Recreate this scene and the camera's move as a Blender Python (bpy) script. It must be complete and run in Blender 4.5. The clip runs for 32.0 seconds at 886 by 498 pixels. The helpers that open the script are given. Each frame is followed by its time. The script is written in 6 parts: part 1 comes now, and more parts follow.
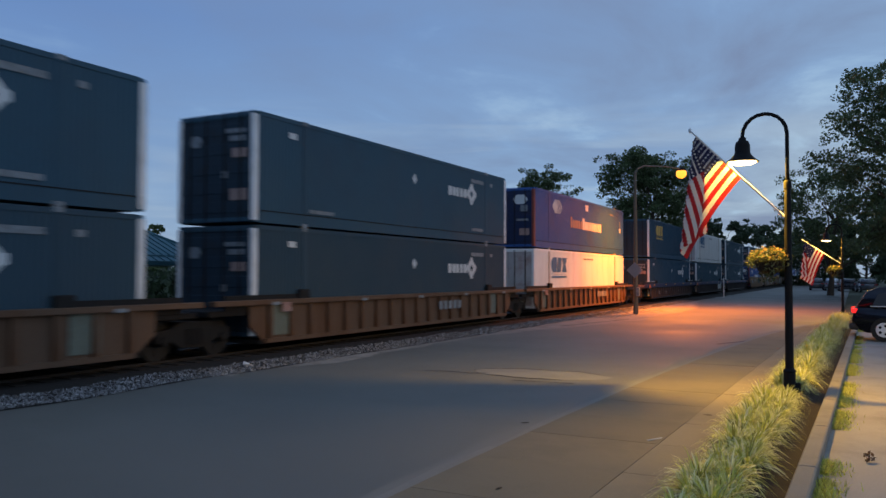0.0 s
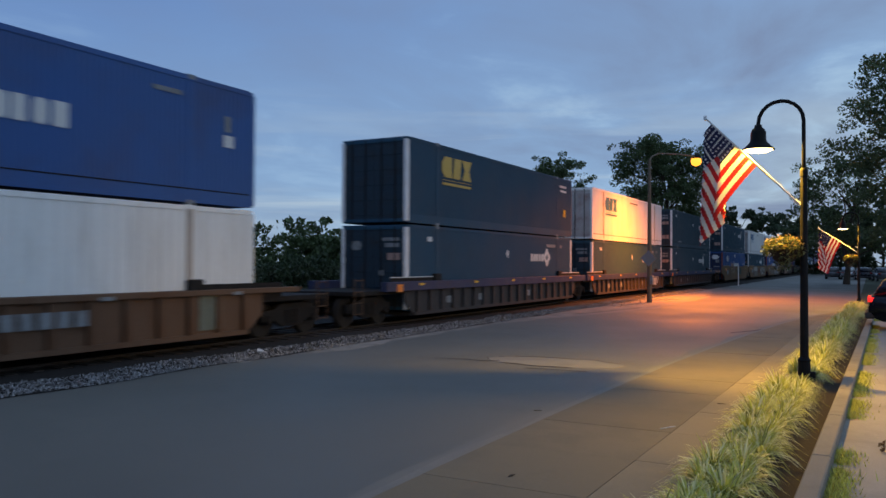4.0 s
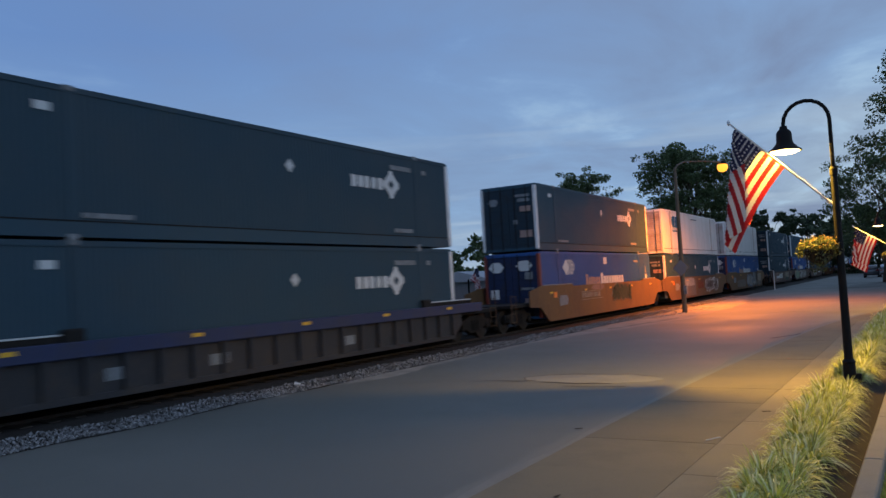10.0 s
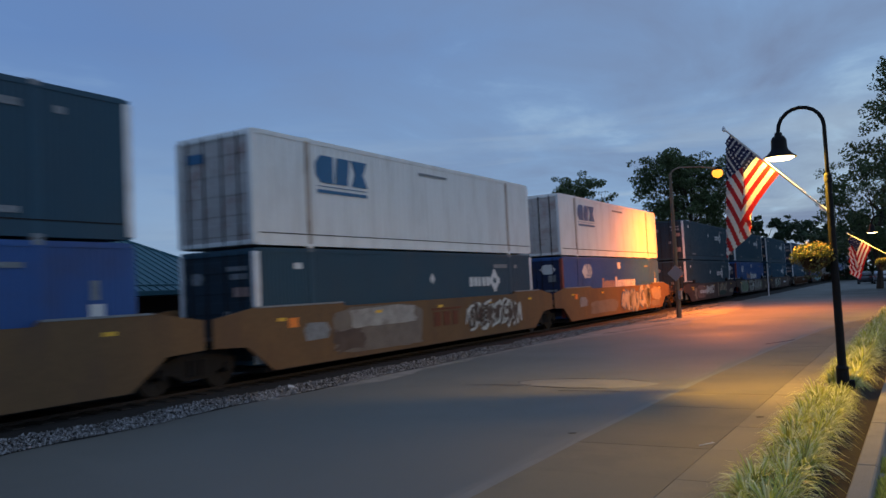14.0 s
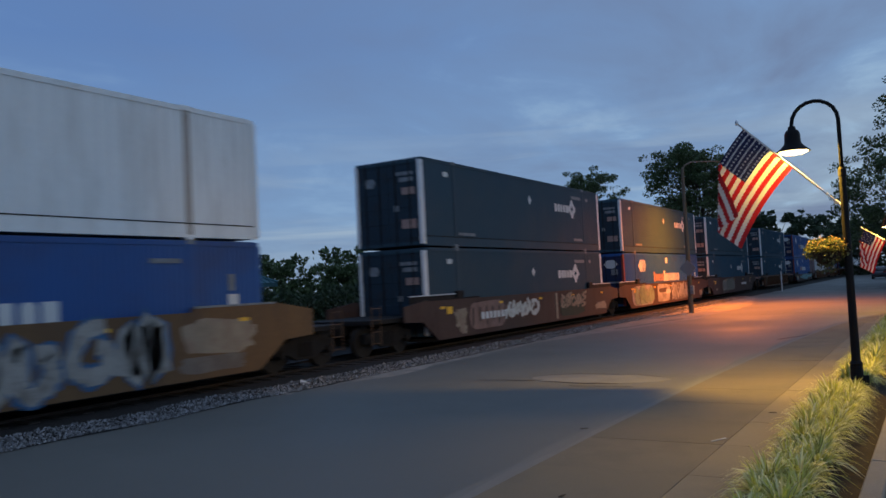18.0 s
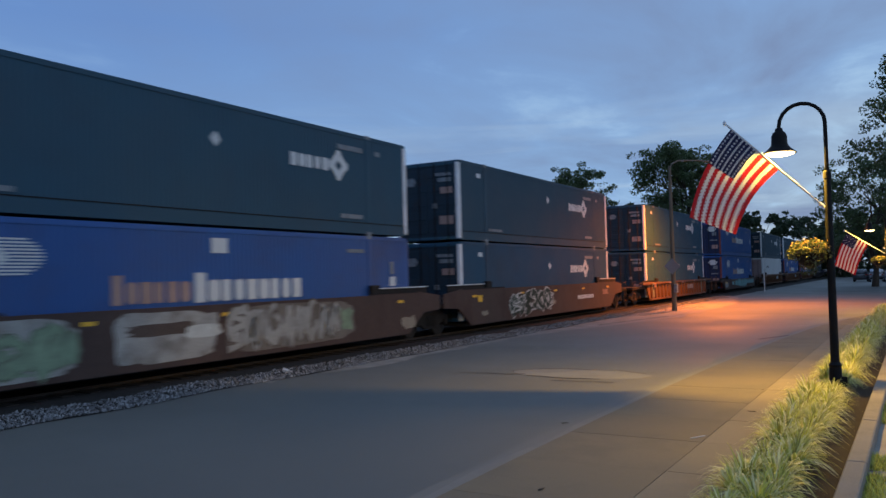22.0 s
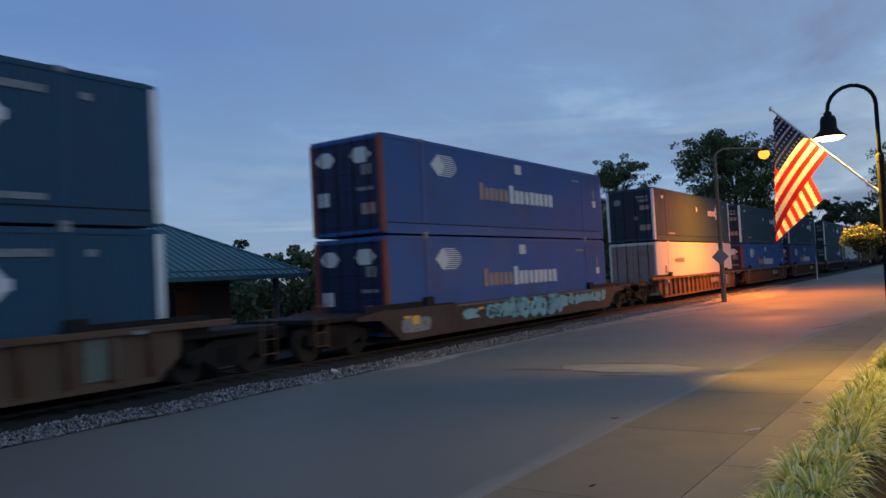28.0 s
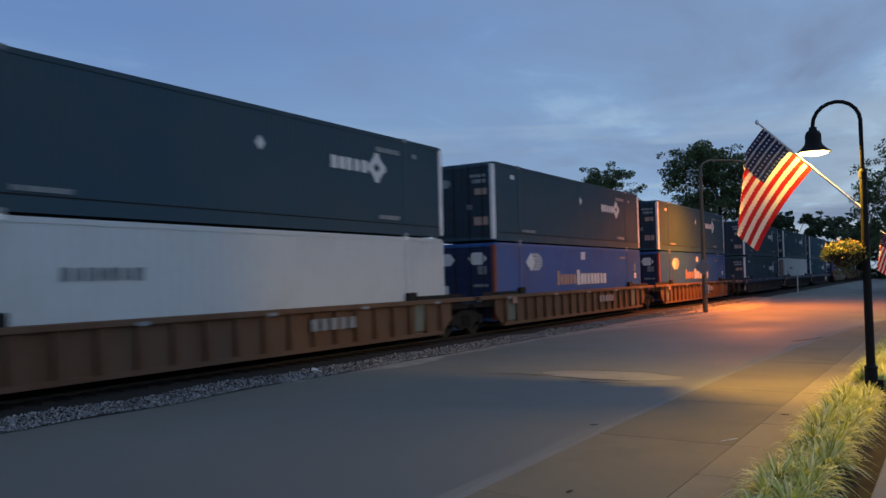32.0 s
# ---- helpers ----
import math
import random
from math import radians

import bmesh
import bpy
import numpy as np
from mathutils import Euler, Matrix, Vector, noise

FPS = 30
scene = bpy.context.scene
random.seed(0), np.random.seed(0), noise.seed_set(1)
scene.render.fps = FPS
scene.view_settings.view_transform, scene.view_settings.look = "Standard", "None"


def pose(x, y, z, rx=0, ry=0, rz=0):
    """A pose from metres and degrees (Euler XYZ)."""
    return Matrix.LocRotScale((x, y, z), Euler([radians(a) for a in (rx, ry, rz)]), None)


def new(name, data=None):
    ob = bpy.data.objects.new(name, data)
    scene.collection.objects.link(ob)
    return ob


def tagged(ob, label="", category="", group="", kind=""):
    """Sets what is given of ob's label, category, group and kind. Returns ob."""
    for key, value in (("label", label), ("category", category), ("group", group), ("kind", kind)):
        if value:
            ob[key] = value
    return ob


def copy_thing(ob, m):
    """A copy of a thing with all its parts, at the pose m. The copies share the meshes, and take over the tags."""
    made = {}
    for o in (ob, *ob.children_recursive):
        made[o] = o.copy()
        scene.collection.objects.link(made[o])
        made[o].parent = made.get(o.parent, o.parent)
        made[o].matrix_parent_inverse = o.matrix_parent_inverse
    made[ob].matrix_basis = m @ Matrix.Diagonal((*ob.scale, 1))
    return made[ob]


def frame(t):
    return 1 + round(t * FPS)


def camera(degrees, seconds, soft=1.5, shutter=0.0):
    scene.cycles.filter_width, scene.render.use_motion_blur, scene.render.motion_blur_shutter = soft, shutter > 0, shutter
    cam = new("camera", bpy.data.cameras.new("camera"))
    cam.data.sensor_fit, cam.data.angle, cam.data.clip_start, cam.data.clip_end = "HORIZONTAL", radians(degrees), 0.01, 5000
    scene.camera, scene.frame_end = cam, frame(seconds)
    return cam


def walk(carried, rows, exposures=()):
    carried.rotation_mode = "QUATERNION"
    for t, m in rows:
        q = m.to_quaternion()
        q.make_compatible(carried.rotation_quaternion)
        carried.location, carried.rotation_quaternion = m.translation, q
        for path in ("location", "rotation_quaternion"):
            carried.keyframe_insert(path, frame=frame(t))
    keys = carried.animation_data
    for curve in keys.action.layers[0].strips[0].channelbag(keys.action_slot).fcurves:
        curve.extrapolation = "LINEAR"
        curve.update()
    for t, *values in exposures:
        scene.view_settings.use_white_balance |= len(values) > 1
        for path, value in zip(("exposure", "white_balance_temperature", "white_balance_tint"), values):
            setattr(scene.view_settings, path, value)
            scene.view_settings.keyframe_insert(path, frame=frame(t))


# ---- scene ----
cam = camera(58.8, 32.0, shutter=0.7)
EYE = 2.05
# seconds, yaw, pitch, roll of a hand-held camera that stays in one spot
PATH = [
    (0.0, 27.60, 1.85, -0.16),
    (0.5, 27.87, 1.68, -0.23),
    (1.0, 28.18, 1.39, -0.27),
    (1.5, 28.49, 1.29, -0.17),
    (2.0, 28.79, 1.13, -0.25),
    (2.5, 28.93, 0.95, -0.40),
    (3.0, 28.88, 0.92, -0.40),
    (3.5, 28.65, 0.94, -0.40),
    (5.5, 28.97, 1.08, 0.51),
    (6.0, 29.66, 1.35, 1.18),
    (6.5, 30.32, 1.64, 1.81),
    (7.0, 30.88, 1.91, 2.44),
    (7.5, 31.29, 2.10, 2.64),
    (8.0, 31.38, 2.31, 2.87),
    (8.5, 31.18, 2.31, 2.96),
    (9.0, 30.96, 2.40, 3.10),
    (9.5, 30.80, 2.49, 3.15),
    (10.0, 30.78, 2.72, 3.25),
    (10.5, 30.95, 2.90, 3.34),
    (11.0, 31.05, 2.97, 3.38),
    (11.5, 30.99, 2.92, 3.38),
    (12.0, 30.93, 2.87, 3.38),
    (12.5, 30.80, 2.89, 3.38),
    (13.0, 30.71, 2.86, 3.25),
    (13.5, 30.56, 2.87, 3.06),
    (14.0, 30.41, 2.96, 2.84),
    (14.5, 30.37, 3.08, 2.86),
    (15.0, 30.30, 3.22, 2.95),
    (15.5, 30.25, 3.31, 2.98),
    (17.5, 30.76, 3.10, 2.91),
    (18.0, 31.23, 2.66, 2.90),
    (18.5, 31.53, 2.24, 2.88),
    (19.0, 31.50, 1.97, 2.81),
    (19.5, 31.32, 1.80, 2.58),
    (20.0, 30.91, 1.69, 2.30),
    (20.5, 30.68, 1.66, 1.94),
    (21.0, 30.40, 1.77, 1.63),
    (21.5, 30.21, 1.87, 1.43),
    (22.0, 30.16, 2.04, 1.45),
    (22.5, 30.17, 2.17, 1.46),
    (23.0, 30.38, 2.28, 1.72),
    (23.5, 30.62, 2.37, 1.97),
    (24.0, 30.85, 2.40, 2.07),
    (24.5, 31.13, 2.40, 2.21),
    (26.5, 32.16, 2.40, 2.42),
    (27.0, 32.58, 2.37, 2.68),
    (27.5, 33.16, 2.32, 2.90),
    (28.0, 33.38, 2.01, 3.08),
    (28.5, 33.33, 1.78, 3.18),
    (29.0, 33.14, 1.70, 2.89),
    (29.5, 32.85, 1.86, 2.35),
    (30.0, 32.52, 1.83, 1.96),
    (30.5, 32.35, 1.79, 1.74),
    (31.0, 32.19, 1.86, 1.65),
    (31.5, 32.16, 2.05, 1.44),
    (32.0, 32.21, 2.12, 1.33),
]
walk(cam, [(t, pose(0, 0, EYE, 90 + p, r, y)) for t, y, p, r in PATH],
     exposures=[(0, 0.1, 6800, 11), (3, 0.1, 6850, 11), (6, 0.2, 6850, 11), (7, 0.14, 6850, 11), (8, 0.1, 6800, 11), (10, 0.12, 6750, 11), (11, -0.03, 6700, 11), (12, -0.06, 6700, 11), (13, 0.02, 6750, 11), (15, -0.06, 6750, 11), (17, -0.14, 6600, 11), (18, -0.14, 6550, 11), (19, 0.05, 6500, 11), (20, 0.14, 6500, 11), (22, 0.18, 6500, 11), (24, 0.15, 6550, 11), (27, 0.16, 6750, 11), (28, 0.05, 6750, 11), (29, 0.12, 6800, 11), (32, 0.06, 6850, 11)])

# ---- world and lamps ----
world = bpy.data.worlds.new("dusk_sky")
scene.world = world
world.use_nodes = True


def sky():
    nt = world.node_tree
    N, L = nt.nodes, nt.links
    N.clear()
    out, bg = N.new("ShaderNodeOutputWorld"), N.new("ShaderNodeBackground")
    L.new(bg.outputs[0], out.inputs[0])
    tc, sep = N.new("ShaderNodeTexCoord"), N.new("ShaderNodeSeparateXYZ")
    L.new(tc.outputs["Generated"], sep.inputs[0])
    # blue that pales towards the horizon
    ramp = N.new("ShaderNodeValToRGB")
    e = ramp.color_ramp.elements
    e[0].position, e[0].color = 0.0, (0.29, 0.40, 0.53, 1)
    e[1].position, e[1].color = 1.0, (0.09, 0.18, 0.42, 1)
    a = e.new(0.10); a.color = (0.215, 0.365, 0.60, 1)
    b = e.new(0.30); b.color = (0.125, 0.246, 0.52, 1)
    L.new(sep.outputs[2], ramp.inputs[0])
    # afterglow low over the end of the street
    dot = N.new("ShaderNodeVectorMath"); dot.operation = "DOT_PRODUCT"
    dot.inputs[1].default_value = Vector((-0.02, 1.0, 0.055)).normalized()
    L.new(tc.outputs["Generated"], dot.inputs[0])
    glow = N.new("ShaderNodeValToRGB")
    g = glow.color_ramp.elements
    g[0].position, g[0].color = 0.985, (0, 0, 0, 1)
    g[1].position, g[1].color = 1.0, (0.7, 0.7, 0.7, 1)
    L.new(dot.outputs["Value"], glow.inputs[0])
    mixg = N.new("ShaderNodeMix"); mixg.data_type = "RGBA"
    L.new(glow.outputs[0], mixg.inputs["Factor"])
    L.new(ramp.outputs[0], mixg.inputs["A"])
    mixg.inputs["B"].default_value = (0.52, 0.55, 0.46, 1)
    # the west, to the right of the track, is paler than the east
    west = N.new("ShaderNodeMapRange")
    west.inputs["From Min"].default_value, west.inputs["From Max"].default_value = -0.75, 0.15
    west.inputs["To Min"].default_value, west.inputs["To Max"].default_value = 0.0, 0.70
    L.new(sep.outputs[0], west.inputs[0])
    pale = N.new("ShaderNodeMix"); pale.data_type = "RGBA"
    L.new(west.outputs[0], pale.inputs["Factor"])
    L.new(mixg.outputs["Result"], pale.inputs["A"])
    pale.inputs["B"].default_value = (0.28, 0.445, 0.67, 1)
    # the last light stands in the west, behind the viewer's right shoulder
    dusk = N.new("ShaderNodeMapRange")
    dusk.inputs["From Min"].default_value, dusk.inputs["From Max"].default_value = 0.22, 0.9
    dusk.inputs["To Min"].default_value, dusk.inputs["To Max"].default_value = 0.0, 0.85
    L.new(sep.outputs[0], dusk.inputs[0])
    bright = N.new("ShaderNodeMix"); bright.data_type = "RGBA"
    L.new(dusk.outputs[0], bright.inputs["Factor"])
    L.new(pale.outputs["Result"], bright.inputs["A"])
    bright.inputs["B"].default_value = (0.46, 0.66, 0.94, 1)
    # cloud sheets: the direction is divided by its height, as on a flat layer
    add = N.new("ShaderNodeMath"); add.operation = "ADD"; add.inputs[1].default_value = 0.16
    L.new(sep.outputs[2], add.inputs[0])
    div = N.new("ShaderNodeVectorMath"); div.operation = "DIVIDE"
    comb = N.new("ShaderNodeCombineXYZ")
    for i in range(3):
        L.new(add.outputs[0], comb.inputs[i])
    L.new(tc.outputs["Generated"], div.inputs[0])
    L.new(comb.outputs[0], div.inputs[1])
    mp = N.new("ShaderNodeMapping"); mp.inputs["Scale"].default_value = (0.75, 0.6, 0.3)
    mp.inputs["Location"].default_value = (0.9, 0.35, 0.0)
    mp.inputs["Rotation"].default_value = (0, 0, radians(-38))
    L.new(div.outputs[0], mp.inputs[0])
    nz = N.new("ShaderNodeTexNoise")
    nz.inputs["Scale"].default_value, nz.inputs["Detail"].default_value = 2.1, 8.0
    nz.inputs["Roughness"].default_value, nz.inputs["Distortion"].default_value = 0.56, 0.4
    L.new(mp.outputs[0], nz.inputs["Vector"])
    cr = N.new("ShaderNodeValToRGB")
    c = cr.color_ramp.elements
    c[0].position, c[0].color = 0.40, (0, 0, 0, 1)
    c[1].position, c[1].color = 0.66, (1, 1, 1, 1)
    L.new(nz.outputs[0], cr.inputs[0])
    # the cloud is thicker to the right of the track than over the depot
    side = N.new("ShaderNodeMapRange")
    side.inputs["From Min"].default_value, side.inputs["From Max"].default_value = -0.85, -0.1
    side.inputs["To Min"].default_value, side.inputs["To Max"].default_value = 0.12, 0.82
    L.new(sep.outputs[0], side.inputs[0])
    mul = N.new("ShaderNodeMath"); mul.operation = "MULTIPLY"
    L.new(cr.outputs[0], mul.inputs[0]); L.new(side.outputs[0], mul.inputs[1])
    mixc = N.new("ShaderNodeMix"); mixc.data_type = "RGBA"
    L.new(mul.outputs[0], mixc.inputs["Factor"])
    L.new(bright.outputs["Result"], mixc.inputs["A"])
    mixc.inputs["B"].default_value = (0.165, 0.225, 0.37, 1)
    # pale gaps between the sheets, over the street
    gap = N.new("ShaderNodeMapRange"); gap.interpolation_type = "SMOOTHSTEP"
    gap.inputs["From Min"].default_value, gap.inputs["From Max"].default_value = 0.46, 0.30
    L.new(nz.outputs[0], gap.inputs[0])
    lit = N.new("ShaderNodeMath"); lit.operation = "MULTIPLY"
    L.new(gap.outputs[0], lit.inputs[0]); L.new(side.outputs[0], lit.inputs[1])
    mixg2 = N.new("ShaderNodeMix"); mixg2.data_type = "RGBA"
    L.new(lit.outputs[0], mixg2.inputs["Factor"])
    L.new(mixc.outputs["Result"], mixg2.inputs["A"])
    mixg2.inputs["B"].default_value = (0.37, 0.55, 0.74, 1)
    # thin pale streaks of cloud low over the railway
    ms = N.new("ShaderNodeMapping"); ms.inputs["Scale"].default_value = (2.2, 2.2, 26.0)
    L.new(tc.outputs["Generated"], ms.inputs[0])
    ns = N.new("ShaderNodeTexNoise")
    ns.inputs["Scale"].default_value, ns.inputs["Detail"].default_value, ns.inputs["Distortion"].default_value = 1.3, 5.0, 0.6
    L.new(ms.outputs[0], ns.inputs["Vector"])
    sr = N.new("ShaderNodeMapRange"); sr.interpolation_type = "SMOOTHSTEP"
    sr.inputs["From Min"].default_value, sr.inputs["From Max"].default_value = 0.46, 0.66
    L.new(ns.outputs[0], sr.inputs[0])
    band = N.new("ShaderNodeValToRGB")
    h = band.color_ramp.elements
    h[0].position, h[0].color = 0.0, (0.6, 0.6, 0.6, 1)
    h[1].position, h[1].color = 0.22, (0, 0, 0, 1)
    h.new(0.06).color = (0.75, 0.75, 0.75, 1)
    h.new(0.13).color = (0.45, 0.45, 0.45, 1)
    L.new(sep.outputs[2], band.inputs[0])
    arc = N.new("ShaderNodeMapRange"); arc.interpolation_type = "SMOOTHSTEP"
    arc.inputs["From Min"].default_value, arc.inputs["From Max"].default_value = -0.88, -0.5
    L.new(sep.outputs[0], arc.inputs[0])
    m1, m2 = N.new("ShaderNodeMath"), N.new("ShaderNodeMath")
    m1.operation = m2.operation = "MULTIPLY"
    L.new(sr.outputs[0], m1.inputs[0]); L.new(band.outputs[0], m1.inputs[1])
    L.new(m1.outputs[0], m2.inputs[0]); L.new(arc.outputs[0], m2.inputs[1])
    mixs = N.new("ShaderNodeMix"); mixs.data_type = "RGBA"
    L.new(m2.outputs[0], mixs.inputs["Factor"])
    L.new(mixg2.outputs["Result"], mixs.inputs["A"])
    mixs.inputs["B"].default_value = (0.44, 0.56, 0.66, 1)
    # below the horizon: dark land
    gr = N.new("ShaderNodeMapRange")
    gr.inputs["From Min"].default_value, gr.inputs["From Max"].default_value = -0.03, 0.0
    L.new(sep.outputs[2], gr.inputs[0])
    mixh = N.new("ShaderNodeMix"); mixh.data_type = "RGBA"
    L.new(gr.outputs[0], mixh.inputs["Factor"])
    mixh.inputs["A"].default_value = (0.02, 0.022, 0.025, 1)
    L.new(mixs.outputs["Result"], mixh.inputs["B"])
    L.new(mixh.outputs["Result"], bg.inputs[0])
    bg.inputs[1].default_value = 1.0


sky()


def lamp_light(name, at, watts, colour, radius):
    d = bpy.data.lights.new(name, "POINT")
    d.energy, d.color, d.shadow_soft_size = watts, colour, radius
    ob = new(name, d)
    ob.location = at
    return ob


# the sodium head throws its light down and out from an open reflector
SODIUM = (-8.88, 47.0, 7.92)
head = bpy.data.lights.new("sodium_light", "SPOT")
head.spot_size, head.spot_blend, head.shadow_soft_size = radians(168), 1.0, 0.12
head.energy, head.color = 15000, (1.0, 0.222, 0.001)
new("sodium_light", head).location = SODIUM
LAMP = (-1.69, 14.42, 4.08)
lamp_light("street_light", LAMP, 1520, (1.0, 0.555, 0.058), 0.13)
LAMP_FAR = (-1.146, 41.3, 3.68)
lamp_light("far_street_light", LAMP_FAR, 800, (1.0, 0.56, 0.06), 0.06)

# ---- materials ----
MATS = {}


def mat(name, colour, rough=0.7, metal=0.0, var=0.25, scale=3.0, fine=40.0, bump=0.0, dirt=None, dirt_amount=0.0,
        dirt_scale=1.2, per_object=0.0, emit=0.0, stretch=(1, 1, 1)):
    """Colour that varies at two scales, with stains of a second colour and a fine relief."""
    if name in MATS:
        return MATS[name]
    m = bpy.data.materials.new(name)
    m.use_nodes = True
    nt = m.node_tree
    N, L = nt.nodes, nt.links
    b = N["Principled BSDF"]
    b.inputs["Metallic"].default_value = metal
    b.inputs["Specular IOR Level"].default_value = 0.3 if rough > 0.4 else 0.5
    tc = N.new("ShaderNodeTexCoord")
    mp = N.new("ShaderNodeMapping"); mp.inputs["Scale"].default_value = stretch
    L.new(tc.outputs["Object"], mp.inputs[0])
    n1, n2 = N.new("ShaderNodeTexNoise"), N.new("ShaderNodeTexNoise")
    n1.inputs["Scale"].default_value, n1.inputs["Detail"].default_value = scale, 5.0
    n2.inputs["Scale"].default_value, n2.inputs["Detail"].default_value = fine, 3.0
    L.new(mp.outputs[0], n1.inputs["Vector"]); L.new(mp.outputs[0], n2.inputs["Vector"])
    s = N.new("ShaderNodeMath"); s.operation = "ADD"
    L.new(n1.outputs[0], s.inputs[0]); L.new(n2.outputs[0], s.inputs[1])
    mr = N.new("ShaderNodeMapRange")
    mr.inputs["From Min"].default_value, mr.inputs["From Max"].default_value = 0.6, 1.4
    mr.inputs["To Min"].default_value, mr.inputs["To Max"].default_value = 1 - var, 1 + var
    L.new(s.outputs[0], mr.inputs[0])
    last = mr.outputs[0]
    if per_object:
        oi = N.new("ShaderNodeObjectInfo")
        r2 = N.new("ShaderNodeMapRange")
        r2.inputs["To Min"].default_value, r2.inputs["To Max"].default_value = 1 - per_object, 1 + per_object
        L.new(oi.outputs["Random"], r2.inputs[0])
        mm = N.new("ShaderNodeMath"); mm.operation = "MULTIPLY"
        L.new(last, mm.inputs[0]); L.new(r2.outputs[0], mm.inputs[1])
        last = mm.outputs[0]
    vm = N.new("ShaderNodeVectorMath"); vm.operation = "SCALE"
    vm.inputs[0].default_value = colour[:3]
    L.new(last, vm.inputs["Scale"])
    col = vm.outputs[0]
    if dirt:
        n3 = N.new("ShaderNodeTexNoise")
        n3.inputs["Scale"].default_value, n3.inputs["Detail"].default_value = dirt_scale, 8.0
        n3.inputs["Roughness"].default_value = 0.65
        L.new(mp.outputs[0], n3.inputs["Vector"])
        r3 = N.new("ShaderNodeMapRange")
        r3.inputs["From Min"].default_value, r3.inputs["From Max"].default_value = 0.48, 0.68
        r3.inputs["To Max"].default_value = dirt_amount
        L.new(n3.outputs[0], r3.inputs[0])
        mx = N.new("ShaderNodeMix"); mx.data_type = "RGBA"
        L.new(r3.outputs[0], mx.inputs["Factor"]); L.new(col, mx.inputs["A"])
        mx.inputs["B"].default_value = (*dirt[:3], 1)
        col = mx.outputs["Result"]
    L.new(col, b.inputs["Base Color"])
    rr = N.new("ShaderNodeMapRange")
    rr.inputs["From Min"].default_value, rr.inputs["From Max"].default_value = 0.3, 0.7
    rr.inputs["To Min"].default_value, rr.inputs["To Max"].default_value = max(0.02, rough - 0.1), min(1, rough + 0.1)
    L.new(n1.outputs[0], rr.inputs[0]); L.new(rr.outputs[0], b.inputs["Roughness"])
    if bump:
        bp = N.new("ShaderNodeBump")
        bp.inputs["Strength"].default_value, bp.inputs["Distance"].default_value = bump, 0.01
        L.new(n2.outputs[0], bp.inputs["Height"]); L.new(bp.outputs[0], b.inputs["Normal"])
    if emit:
        b.inputs["Emission Color"].default_value = (*colour[:3], 1)
        b.inputs["Emission Strength"].default_value = emit
    MATS[name] = m
    return m


RUST = (0.10, 0.045, 0.022)
GRIME = (0.035, 0.03, 0.026)
NAVY = mat("navy_paint", (0.028, 0.075, 0.113), 0.7, 0, 0.12, 0.8, 30, 0.05, (0.032, 0.060, 0.090), 0.5, 0.5, per_object=0.12)
SLATE = mat("slate_paint", (0.027, 0.062, 0.090), 0.7, 0, 0.12, 0.8, 30, 0.05, (0.042, 0.066, 0.084), 0.5, 0.5, per_object=0.12)
TEAL = mat("blue_grey_paint", (0.017, 0.066, 0.116), 0.7, 0, 0.12, 0.8, 30, 0.05, (0.03, 0.05, 0.075), 0.5, 0.5, per_object=0.12)
BLUE = mat("royal_blue_paint", (0.024, 0.092, 0.285), 0.5, 0, 0.12, 0.8, 30, 0.05, (0.05, 0.06, 0.13), 0.5, 0.6, per_object=0.08)
WHITE = mat("white_paint", (0.78, 0.79, 0.78), 0.55, 0, 0.08, 0.8, 30, 0.05, (0.42, 0.39, 0.35), 0.35, 0.9, per_object=0.06, stretch=(1, 1.6, 0.35))
PLAIN = mat("smooth_white_paint", (0.50, 0.53, 0.55), 0.5, 0, 0.06, 0.6, 30, 0.03, (0.38, 0.38, 0.37), 0.4, 0.6, per_object=0.05)
GALV = mat("silver_post_paint", (0.72, 0.73, 0.75), 0.45, 0.0, 0.1, 2.0, 30, 0, (0.3, 0.27, 0.25), 0.4, 2.0)
REDP = mat("red_frame_paint", (0.22, 0.05, 0.04), 0.55, 0, 0.15, 2, 30, 0, GRIME, 0.5, 2)
MARK = mat("white_marking", (0.60, 0.62, 0.63), 0.6, 0, 0.06, 4, 40)
MARK_DIM = mat("worn_marking", (0.22, 0.24, 0.26), 0.7, 0, 0.3, 6, 40, 0, GRIME, 0.5, 5)
MARK_BLUE = mat("blue_marking", (0.030, 0.135, 0.27), 0.6, 0, 0.12, 5, 40)
MARK_GOLD = mat("gold_marking", (0.55, 0.38, 0.10), 0.6, 0, 0.12, 5, 40)
MARK_PINK = mat("faded_red_marking", (0.36, 0.24, 0.21), 0.6, 0, 0.2, 5, 40)
YELLOW = mat("yellow_reflector", (0.75, 0.42, 0.03), 0.4, 0, 0.1, 6, 40)
ORANGE = mat("orange_placard", (0.85, 0.24, 0.04), 0.45, 0, 0.1, 6, 40)
TAN = mat("tan_wagon_paint", (0.125, 0.073, 0.046), 0.75, 0, 0.2, 1.2, 25, 0.2, RUST, 0.85, 1.1, stretch=(1, 1, 0.5))
BUFF = mat("buff_wagon_paint", (0.150, 0.088, 0.043), 0.78, 0, 0.26, 1.2, 25, 0.15, (0.105, 0.062, 0.04), 0.85, 0.9, stretch=(1, 1, 0.5))
BROWN = mat("brown_wagon_paint", (0.074, 0.047, 0.040), 0.8, 0, 0.25, 1.2, 25, 0.2, (0.05, 0.028, 0.024), 0.8, 1.0, stretch=(1, 1, 0.5))
